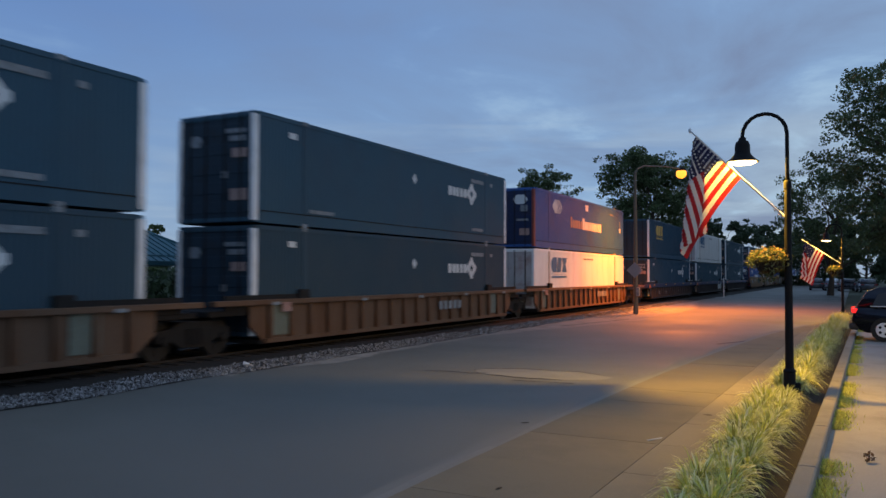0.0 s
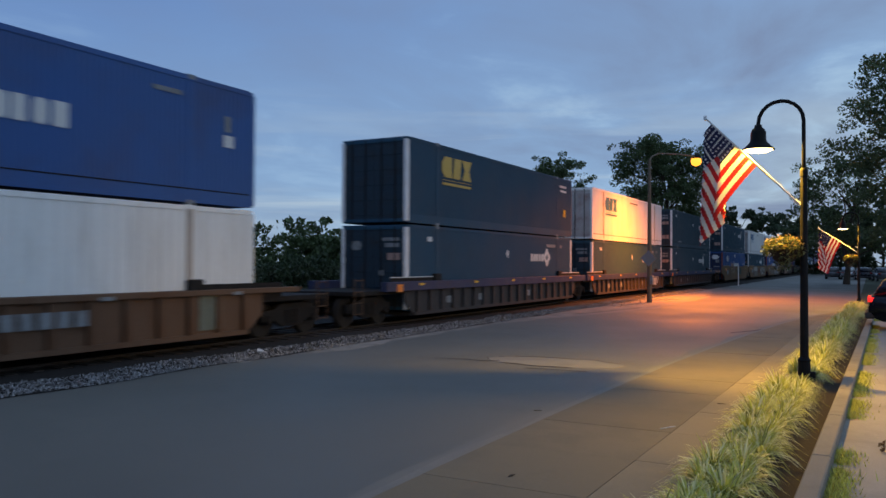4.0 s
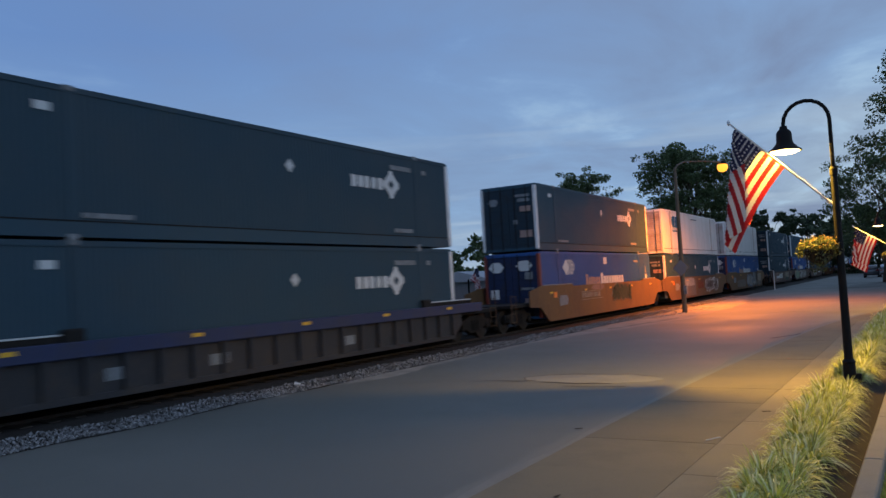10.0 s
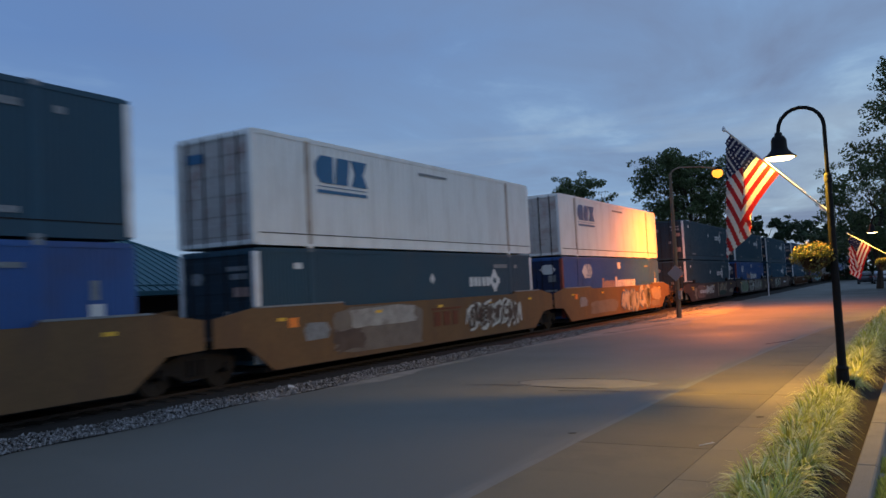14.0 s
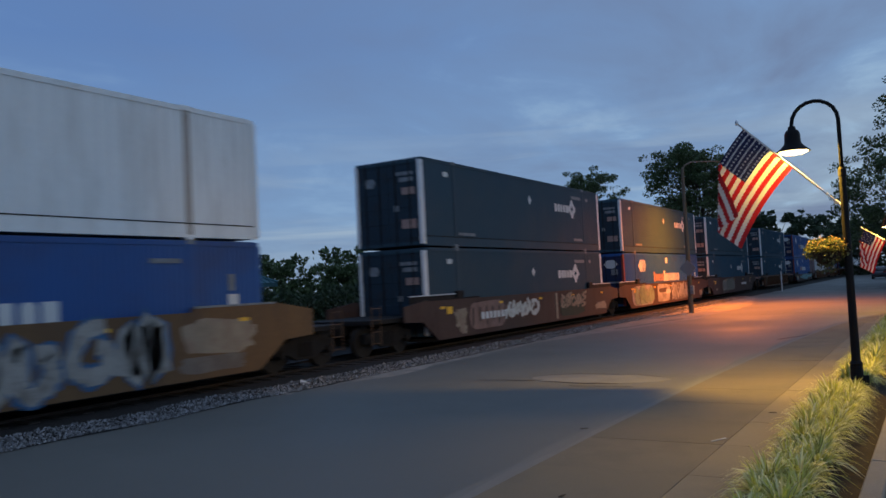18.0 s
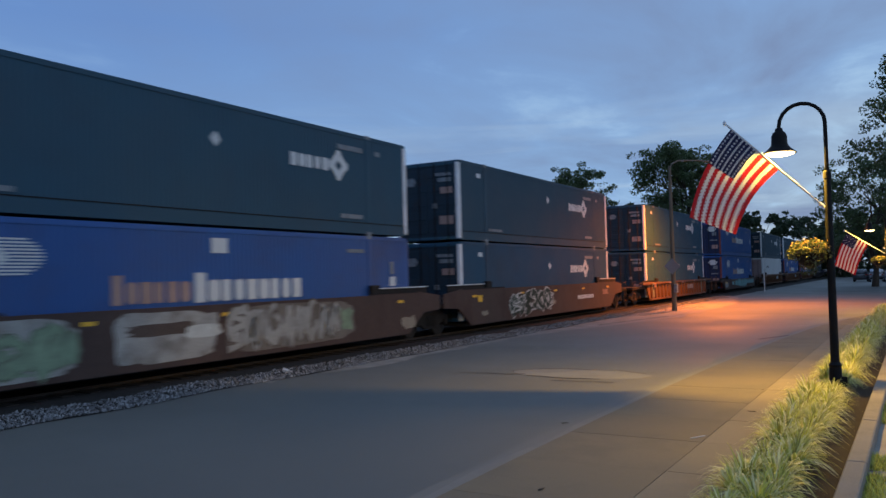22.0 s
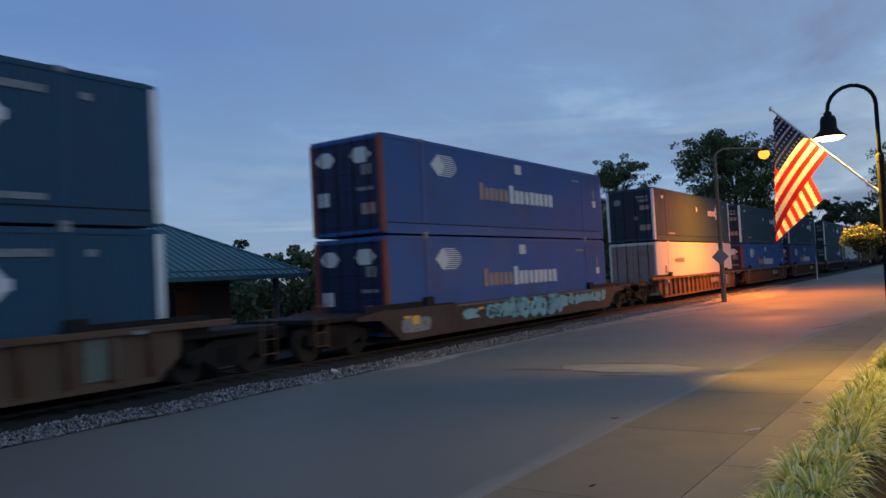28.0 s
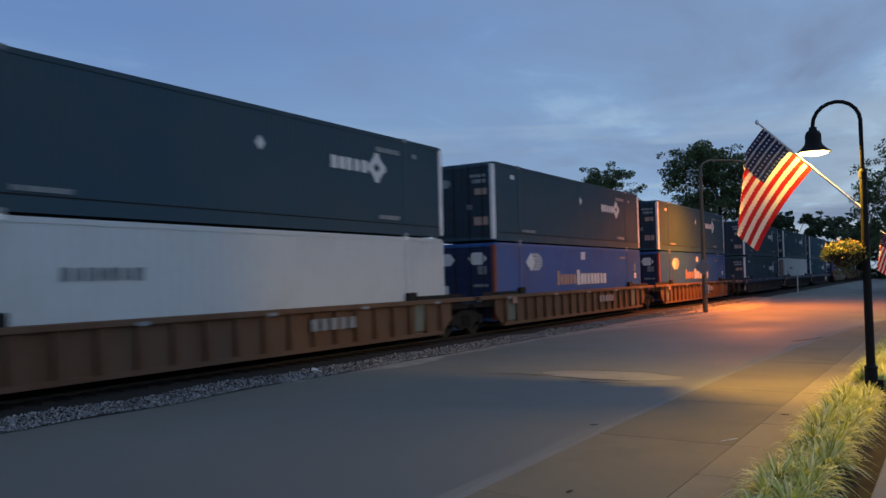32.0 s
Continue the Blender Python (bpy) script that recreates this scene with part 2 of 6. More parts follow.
DBLUE = mat("blue_chord_paint", (0.028, 0.04, 0.10), 0.6, 0, 0.15, 1.5, 25, 0.1, (0.05, 0.045, 0.05), 0.6, 1.3)
BLACKW = mat("black_wagon_paint", (0.042, 0.042, 0.047), 0.75, 0, 0.25, 1.5, 25, 0.2, (0.075, 0.06, 0.05), 0.7, 1.5)
STEEL = mat("dark_truck_steel", (0.013, 0.012, 0.012), 0.85, 0.0, 0.3, 4, 30, 0.3, (0.026, 0.018, 0.014), 0.5, 3)
WHEEL = mat("wheel_steel", (0.020, 0.018, 0.017), 0.75, 0.0, 0.2, 5, 30)
RAIL = mat("rail_steel", (0.028, 0.023, 0.021), 0.6, 0.1, 0.2, 3, 30, 0, (0.045, 0.026, 0.018), 0.6, 3)
TIE = mat("creosoted_tie", (0.03, 0.024, 0.02), 0.9, 0, 0.3, 4, 30, 0.4, per_object=0.3)
ASPHALT = mat("worn_asphalt", (0.142, 0.141, 0.127), 0.62, 0, 0.16, 0.25, 90, 0.35, (0.111, 0.112, 0.10), 0.7, 0.18)
ASPHALT.node_tree.nodes["Principled BSDF"].inputs["Specular IOR Level"].default_value = 0.35
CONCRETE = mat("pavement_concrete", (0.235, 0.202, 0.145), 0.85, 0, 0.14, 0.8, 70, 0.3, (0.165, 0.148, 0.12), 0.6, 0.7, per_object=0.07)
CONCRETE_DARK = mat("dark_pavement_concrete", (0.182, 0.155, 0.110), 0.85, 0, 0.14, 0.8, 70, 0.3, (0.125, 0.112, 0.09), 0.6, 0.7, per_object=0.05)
KERB = mat("kerb_concrete", (0.23, 0.215, 0.185), 0.9, 0, 0.2, 1.6, 60, 0.4, (0.17, 0.155, 0.13), 0.7, 1.8, per_object=0.06)
LOT = mat("parking_concrete", (0.33, 0.31, 0.28), 0.88, 0, 0.16, 0.6, 60, 0.3, (0.20, 0.185, 0.16), 0.7, 0.6)
GUTTER_EDGE = mat("faint_gutter_dust", (0.182, 0.182, 0.170), 0.9, 0, 0.12, 1.0, 60, 0.3, (0.175, 0.18, 0.178), 0.9, 1.3)
GUTTER = mat("dusty_gutter", (0.205, 0.203, 0.19), 0.9, 0, 0.15, 1.0, 60, 0.3, (0.175, 0.18, 0.178), 0.9, 1.3)
GRAVEL = mat("dusty_gravel", (0.27, 0.25, 0.225), 0.92, 0, 0.3, 2.5, 45, 0.7, (0.14, 0.13, 0.12), 0.7, 1.4)
SOIL = mat("mulch_soil", (0.022, 0.017, 0.013), 0.95, 0, 0.5, 6, 50, 0.8)
LAND = mat("far_land", (0.06, 0.07, 0.04), 0.95, 0, 0.4, 0.1, 3, 0.3)
# the train's shadow is put into this near-black colour; the loose stones stay pale
BALLAST_SHADED = mat("ballast_bed", (0.020, 0.018, 0.017), 0.95, 0, 0.4, 8, 30, 0.9)
POST = mat("black_post_paint", (0.010, 0.010, 0.011), 0.7, 0.0, 0.2, 3, 40)
POST.node_tree.nodes["Principled BSDF"].inputs["Specular IOR Level"].default_value = 0.15
ROOF = mat("teal_metal_roof", (0.055, 0.155, 0.19), 0.5, 0.2, 0.12, 0.8, 20, 0, (0.06, 0.14, 0.16), 0.5, 1.0)
BARK = mat("bark", (0.07, 0.055, 0.042), 0.95, 0, 0.35, 3, 18, 0.8, stretch=(3, 3, 0.6))


def leaf_mat(name, colour, spread=0.35):
    m = bpy.data.materials.new(name)
    m.use_nodes = True
    N, L = m.node_tree.nodes, m.node_tree.links
    b = N["Principled BSDF"]
    geo = N.new("ShaderNodeNewGeometry")
    r = N.new("ShaderNodeMapRange")
    r.inputs["To Min"].default_value, r.inputs["To Max"].default_value = 1 - spread, 1 + spread
    L.new(geo.outputs["Random Per Island"], r.inputs[0])
    v = N.new("ShaderNodeVectorMath"); v.operation = "SCALE"
    v.inputs[0].default_value = colour
    L.new(r.outputs[0], v.inputs["Scale"]); L.new(v.outputs[0], b.inputs["Base Color"])
    b.inputs["Roughness"].default_value = 0.6
    tr = N.new("ShaderNodeBsdfTranslucent")
    L.new(v.outputs[0], tr.inputs[0])
    mx = N.new("ShaderNodeMixShader"); mx.inputs[0].default_value = 0.25
    L.new(b.outputs[0], mx.inputs[1]); L.new(tr.outputs[0], mx.inputs[2])
    L.new(mx.outputs[0], N["Material Output"].inputs[0])
    return m


LEAF = leaf_mat("tree_leaf", (0.078, 0.115, 0.044))
LEAF_DARK = leaf_mat("dark_tree_leaf", (0.038, 0.062, 0.027))
BLADE = leaf_mat("border_blade", (0.47, 0.50, 0.11), 0.5)
BLADE_PALE = leaf_mat("pale_border_blade", (0.74, 0.75, 0.42), 0.3)
STONE = leaf_mat("ballast_stone", (0.30, 0.30, 0.31), 0.6)


def glow_mat(name, colour, strength):
    m = bpy.data.materials.new(name)
    m.use_nodes = True
    b = m.node_tree.nodes["Principled BSDF"]
    b.inputs["Base Color"].default_value = (*colour, 1)
    b.inputs["Emission Color"].default_value = (*colour, 1)
    b.inputs["Emission Strength"].default_value = strength
    return m


SODIUM_GLASS = glow_mat("sodium_glass", (1.0, 0.40, 0.04), 1.7)
WARM_GLASS = glow_mat("warm_bulb_glass", (1.0, 0.76, 0.34), 6.0)


# ---- mesh helpers ----
def bm_mesh(name, bm, material, smooth=False):
    me = bpy.data.meshes.new(name)
    bm.normal_update()
    bm.to_mesh(me)
    bm.free()
    for m in material if isinstance(material, (list, tuple)) else [material]:
        me.materials.append(m)
    if smooth:
        me.shade_smooth()
    return me


def part(name, bm, material, parent=None, label="", smooth=False):
    me = bm if isinstance(bm, bpy.types.Mesh) else bm_mesh(name, bm, material, smooth)
    ob = new(name, me)
    if parent is not None:
        ob.parent = parent
    if label:
        tagged(ob, label=label)
    return ob


def box(bm, x0, x1, y0, y1, z0, z1, bevel=0.0):
    r = bmesh.ops.create_cube(bm, size=1, matrix=Matrix.Translation(((x0 + x1) / 2, (y0 + y1) / 2, (z0 + z1) / 2))
                              @ Matrix.Diagonal((x1 - x0, y1 - y0, z1 - z0, 1)))
    if bevel:
        es = {e for v in r["verts"] for e in v.link_edges}
        bmesh.ops.bevel(bm, geom=list(es), offset=bevel, segments=1, affect="EDGES", profile=0.5)
    return bm


def boxed(x0, x1, y0, y1, z0, z1, bevel=0.0):
    return box(bmesh.new(), x0, x1, y0, y1, z0, z1, bevel)


def prism(bm, outline, axis, a, b):
    """A flat outline [(u, v)] drawn out from a to b along the axis: x (u=y, v=z), y (u=x, v=z) or z (u=x, v=y)."""
    put = {"x": lambda u, v, w: (w, u, v), "y": lambda u, v, w: (u, w, v), "z": lambda u, v, w: (u, v, w)}[axis]
    lo = [bm.verts.new(put(u, v, a)) for u, v in outline]
    hi = [bm.verts.new(put(u, v, b)) for u, v in outline]
    n = len(outline)
    bm.faces.new(lo[::-1]); bm.faces.new(hi)
    for i in range(n):
        bm.faces.new((lo[i], lo[(i + 1) % n], hi[(i + 1) % n], hi[i]))
    bmesh.ops.recalc_face_normals(bm, faces=bm.faces)
    return bm


def tube(bm, pts, radii, sides=10):
    """A tube through the points, with a radius at each."""
    pts = [Vector(p) for p in pts]
    rings = []
    for i, p in enumerate(pts):
        d = (pts[min(i + 1, len(pts) - 1)] - pts[max(i - 1, 0)]).normalized()
        u = d.orthogonal().normalized() if i == 0 else (u - d * u.dot(d)).normalized()
        w = d.cross(u)
        r = radii[i] if isinstance(radii, (list, tuple)) else radii
        rings.append([bm.verts.new(p + (u * math.cos(k * math.tau / sides) + w * math.sin(k * math.tau / sides)) * r) for k in range(sides)])
    for a, b in zip(rings, rings[1:]):
        for k in range(sides):
            bm.faces.new((a[k], a[(k + 1) % sides], b[(k + 1) % sides], b[k]))
    bm.faces.new(rings[0][::-1]); bm.faces.new(rings[-1])
    return bm


def lathe(bm, prof, at=(0, 0, 0), sides=20):
    """A profile [(radius, height)] turned about the upright through at."""
    rings = [[bm.verts.new((at[0] + r * math.cos(k * math.tau / sides), at[1] + r * math.sin(k * math.tau / sides), at[2] + z))
              for k in range(sides)] for r, z in prof]
    for a, b in zip(rings, rings[1:]):
        for k in range(sides):
            bm.faces.new((a[k], a[(k + 1) % sides], b[(k + 1) % sides], b[k]))
    bm.faces.new(rings[0][::-1]); bm.faces.new(rings[-1])
    bmesh.ops.recalc_face_normals(bm, faces=bm.faces)
    return bm


def thing(name, label, category, group="", kind="", at=None):
    ob = new(name)
    ob.empty_display_size = 0.3
    if at:
        ob.location = at
    return tagged(ob, label, category, group, kind)


def grid_sheet(name, x0, x1, y0, y1, z, nx, ny, material, wave=0.0):
    bm = bmesh.new()
    vs = [[bm.verts.new((x0 + (x1 - x0) * i / nx, y0 + (y1 - y0) * j / ny,
                         z + wave * noise.noise((i * 0.7, j * 0.7, 3)))) for i in range(nx + 1)] for j in range(ny + 1)]
    for j in range(ny):
        for i in range(nx):
            bm.faces.new((vs[j][i], vs[j][i + 1], vs[j + 1][i + 1], vs[j + 1][i]))
    return part(name, bm, material)


# ---- ground ----
tagged(grid_sheet("ground", -900, 900, -300, 1500, -0.06, 12, 12, LAND), "dark grassy land that runs to the horizon", "ground", kind="structure")
tagged(grid_sheet("road", -12.0, -0.60, -30, 240, 0.0, 8, 60, ASPHALT), "worn grey asphalt street beside the railway", "road", kind="structure")


def kerb_x(y):
    """The street side of the kerb behind the planting bed."""
    return -0.69 + 0.0182 * y


def walk_edge(y):
    """The street side of the pavement, which narrows far off."""
    return -3.78 + 0.0020 * max(0, y - 5) ** 2 * (1 if y < 30 else 0) + (0 if y < 30 else 1.25 + (y - 30) * 0.16)


def pavement():
    base = thing("pavement", "broad concrete pavement flush with the street", "pavement", kind="structure")
    edges = [2.0 + 1.52 * i for i in range(25)]
    for a, b in zip(edges, edges[1:]):
        for side in (0, 1):
            g = 0.003
            def xs(y):
                mid = -2.28 + 0.018 * y if y < 31 else kerb_x(y) - 1.1
                lo, hi = walk_edge(y), kerb_x(y) - 0.86
                mid = min(max(mid, lo + 0.1), hi - 0.05)
                return (lo, mid - g) if side == 0 else (mid + g, hi)
            (a0, a1), (b0, b1) = xs(a), xs(b)
            if b1 - b0 < 0.12:
                continue
            bm = bmesh.new()
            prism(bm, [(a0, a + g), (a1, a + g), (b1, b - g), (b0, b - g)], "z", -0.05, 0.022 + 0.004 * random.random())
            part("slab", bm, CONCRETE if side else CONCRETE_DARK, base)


def kerb():
    base = thing("kerb", "weathered concrete kerb behind the planting bed", "kerb", kind="structure")
    y = 1.5
    while y < 44:
        b = y + 2.4
        bm = bmesh.new()
        box(bm, -0.09, 0.09, y + 0.005, b - 0.005, -0.05, 0.15, 0.015)
        for v in bm.verts:
            v.co.x += kerb_x(v.co.y) + 0.09
        part("kerb_stone", bm, KERB, base)
        y = b


def strip(name, fx0, fx1, y0, y1, z, material, label, category, step=2.0, lift=0.0):
    bm = bmesh.new()
    n = int((y1 - y0) / step)
    rows = [(bm.verts.new((fx0(y), y, z)), bm.verts.new(((fx0(y) + fx1(y)) / 2, y, z + lift)), bm.verts.new((fx1(y), y, z)))
            for y in (y0 + step * i for i in range(n + 1))]
    for a, b in zip(rows, rows[1:]):
        for k in (0, 1):
            bm.faces.new((a[k], a[k + 1], b[k + 1], b[k]))
    return tagged(part(name, bm, material), label, category, kind="structure")


pavement()
kerb()
strip("planting_bed", lambda y: kerb_x(y) - 0.86, lambda y: kerb_x(y), -4, 44, 0.03, SOIL, "dark mulched planting bed along the kerb", "bed", lift=0.04)
strip("gutter", lambda y: walk_edge(y) - 0.26 + 0.14 * noise.noise((y * 0.5, 9, 0)), lambda y: walk_edge(y), 2.0, 36, 0.003, GUTTER_EDGE, "faint dusty margin of the street", "gutter", step=0.4)
strip("gutter", lambda y: walk_edge(y) - 0.15 + 0.10 * noise.noise((y * 0.6, 4, 0)), lambda y: walk_edge(y), 2.0, 36, 0.006, GUTTER, "pale dusty gutter along the edge of the pavement", "gutter", step=0.5)
strip("parking_ground", lambda y: kerb_x(y) + 0.18, lambda y: 30 + 0 * y, -30, 140, -0.004, LOT, "pale concrete parking area with wheel stains", "parking lot", step=5)
strip("gravel_shoulder", lambda y: -11.5 + 0 * y, lambda y: -10.9 + 2.3 * max(0, min(1, (y - 24) / 12)) * max(0, min(1, (64 - y) / 14)) + 0.5 * noise.noise((y * 0.35, 6, 0)) + 0.2 * noise.noise((y * 1.3, 8, 0)), 12, 70, 0.004, GRAVEL, "pale dusty gravel between the track and the street", "gravel", step=0.5)
strip("ballast_bed", lambda y: -20.0 + 0 * y, lambda y: -11.25 + 0.25 * noise.noise((y * 0.4, 0, 0)), -40, 240, 0.004, BALLAST_SHADED, "crushed stone bed of the railway track, coloured dark as the shade under the train", "ballast", step=0.8, lift=0.02)


def track():
    base = thing("railway_track", "steel rails on dark wooden sleepers in ballast", "track", kind="structure")
    for x in (-14.615 - 0.7525, -14.615 + 0.7525):
        bm = bmesh.new()
        prism(bm, [(x - 0.07, -0.08), (x + 0.07, -0.08), (x + 0.07, -0.06), (x + 0.012, -0.04), (x + 0.012, 0.04), (x + 0.036, 0.05),
                   (x + 0.036, 0.085), (x - 0.036, 0.085), (x - 0.036, 0.05), (x - 0.012, 0.04), (x - 0.012, -0.04), (x - 0.07, -0.06)], "y", -40, 230)
        part("rail", bm, RAIL, base)
    me = bm_mesh("sleeper", boxed(-1.3, 1.3, -0.115, 0.115, -0.12, 0.035, 0.01), TIE)
    for i in range(150):
        ob = part("sleeper", me, None, base)
        ob.location = (-14.615 + random.uniform(-0.04, 0.04), -6 + i * 0.54, 0)


track()

# ---- containers ----
LEN, WID, HIG = 16.15, 2.59, 2.9
H = WID / 2
FACE = H + 0.004


def ribs_side(bm, x, out, n, depth):
    """One side wall pressed in upright flutes."""
    y0, y1, z0, z1 = 0.12, LEN - 0.12, 0.16, HIG - 0.1
    w = (y1 - y0) / n
    ys = []
    for i in range(n):
        a = y0 + i * w
        ys += [(a, 0), (a + w * 0.42, 0), (a + w * 0.5, depth), (a + w * 0.92, depth)]
    ys.append((y1, 0))
    col = [(bm.verts.new((x - out * d, y, z0)), bm.verts.new((x - out * d, y, z1))) for y, d in ys]
    for (a, b), (c, d) in zip(col, col[1:]):
        bm.faces.new((a, c, d, b) if out > 0 else (c, a, b, d))


def container_body(flutes, depth):
    bm = bmesh.new()
    ribs_side(bm, H - 0.01, 1, flutes, depth)
    ribs_side(bm, -H + 0.01, -1, flutes, depth)
    box(bm, -H + 0.02, H - 0.02, 0.06, LEN - 0.04, HIG - 0.09, HIG - 0.02)
    box(bm, -H + 0.02, H - 0.02, 0.06, LEN - 0.04, 0.06, 0.18)
    box(bm, -H + 0.05, H - 0.05, 0.10, 0.14, 0.15, HIG - 0.1)
    box(bm, -H + 0.05, H - 0.05, LEN - 0.10, LEN - 0.04, 0.15, HIG - 0.1)
    return bm


SHARED = {}


def shared(key, make, material):
    if key not in SHARED:
        SHARED[key] = bm_mesh(key.split("|")[0], make(), material)
    return SHARED[key]


def quad(bm, y0, y1, z0, z1, x=FACE, cut=0.0):
    """A plate on the side wall; cut takes its corners off."""
    t = 0.006
    if cut:
        box_o = [(y0 + cut, z0), (y1 - cut, z0), (y1, z0 + cut), (y1, z1 - cut), (y1 - cut, z1), (y0 + cut, z1), (y0, z1 - cut), (y0, z0 + cut)]
        prism(bm, box_o, "x", x - 0.002, x + t)
    else:
        box(bm, x - 0.002, x + t, y0, y1, z0, z1)
    return bm


def end_quad(bm, x0, x1, z0, z1, cut=0.0):
    """A plate on the door end, which faces the negative y."""
    y = 0.034
    if cut:
        prism(bm, [(x0 + cut, z0), (x1 - cut, z0), (x1, (z0 + z1) / 2), (x1 - cut, z1), (x0 + cut, z1), (x0, (z0 + z1) / 2)], "y", y - 0.006, y + 0.002)
    else:
        box(bm, x0, x1, y - 0.006, y + 0.002, z0, z1)
    return bm


def ring_diamond(bm, yc, zc, r):
    """A thick square ring on its corner, with a knob at each corner."""
    for k in range(4):
        c, q = math.cos(k * math.pi / 2), math.sin(k * math.pi / 2)
        turn = lambda pts: [(yc + u * c - v * q, zc + u * q + v * c) for u, v in pts]
        prism(bm, turn([(-0.20 * r, 0.90 * r), (-0.25 * r, 0.70 * r), (-0.70 * r, 0.25 * r), (-0.90 * r, 0.20 * r), (-0.90 * r, 0.0), (-0.32 * r, 0.0),
                        (0.0, 0.32 * r), (0.0, 0.90 * r)]), "x", FACE - 0.002, FACE + 0.006)
    return bm


def mk_ring():
    return ring_diamond(bmesh.new(), 12.68, 1.90, 0.46)


def blocks(root, y0, y1, z0, z1, n, gap, material, lift=0.0):
    """A word as a row of separate plain blocks; the first may stand taller."""
    w = (y1 - y0) / n
    for i in range(n):
        k = 0.05 * ((i * 7 + n) % 4)
        a, b = y0 + i * w, y0 + (i + 1 - gap - k) * w
        top = z1 + (lift if i == 0 else 0.0)
        part("letter_block", shared(f"letter_block|{a:.2f}{z0:.2f}{material.name}", lambda: quad(bmesh.new(), a, b, z0 - (lift * 0.1 if i == 0 else 0), top, cut=min(0.07, (b - a) * 0.28) if i % 2 else 0.0), material), None, root)


def rail_logo(root, paint):
    """Three broad blocks, one with its corners off, one slanted, one waisted, over a bar."""
    z0, z1 = 1.78, 2.52
    slab = lambda pts: prism(bmesh.new(), pts, "x", FACE - 0.002, FACE + 0.006)
    zm = (z0 + z1) / 2
    shapes = [[(2.40, z0 + 0.22), (2.62, z0), (3.16, z0), (3.16, z1), (2.62, z1), (2.40, z1 - 0.22)],
              [(3.24, z0), (3.80, z0), (3.92, z1), (3.36, z1)],
              [(3.98, z0), (4.74, z0), (4.54, zm), (4.74, z1), (3.98, z1), (4.18, zm)]]
    for i, pts in enumerate(shapes):
        part("logo_block", shared(f"logo_block|{i}{paint.name}", lambda: slab(pts), paint), None, root)
    part("logo_bar", shared("logo_bar|" + paint.name, lambda: quad(bmesh.new(), 2.45, 4.7, 1.50, 1.59), paint), None, root)
    part("logo_line", shared("logo_line|" + paint.name, lambda: quad(bmesh.new(), 2.45, 4.7, 1.67, 1.69), paint), None, root)


def mk_hex():
    return prism(bmesh.new(), [(2.52, 2.19), (2.96, 1.84), (3.34, 2.19), (2.96, 2.54)], "x", FACE - 0.002, FACE + 0.006)


CONTAINERS = {
    "navy": ("dark navy steel freight container with pale end posts", NAVY, "ring"),
    "slate": ("dark slate-grey steel freight container with pale end posts", SLATE, "ring"),
    "teal": ("blue-grey steel freight container with pale end posts", TEAL, "ring"),
    "blue": ("royal blue steel freight container with red door frame", BLUE, "stack"),
    "white": ("grimy white fluted freight container with blue lettering blocks", WHITE, "rail"),
    "plain": ("plain smooth off-white freight container with small faded mark", PLAIN, "plain"),
    "gold": ("dark freight container with large gold lettering blocks", TEAL, "gold"),
}


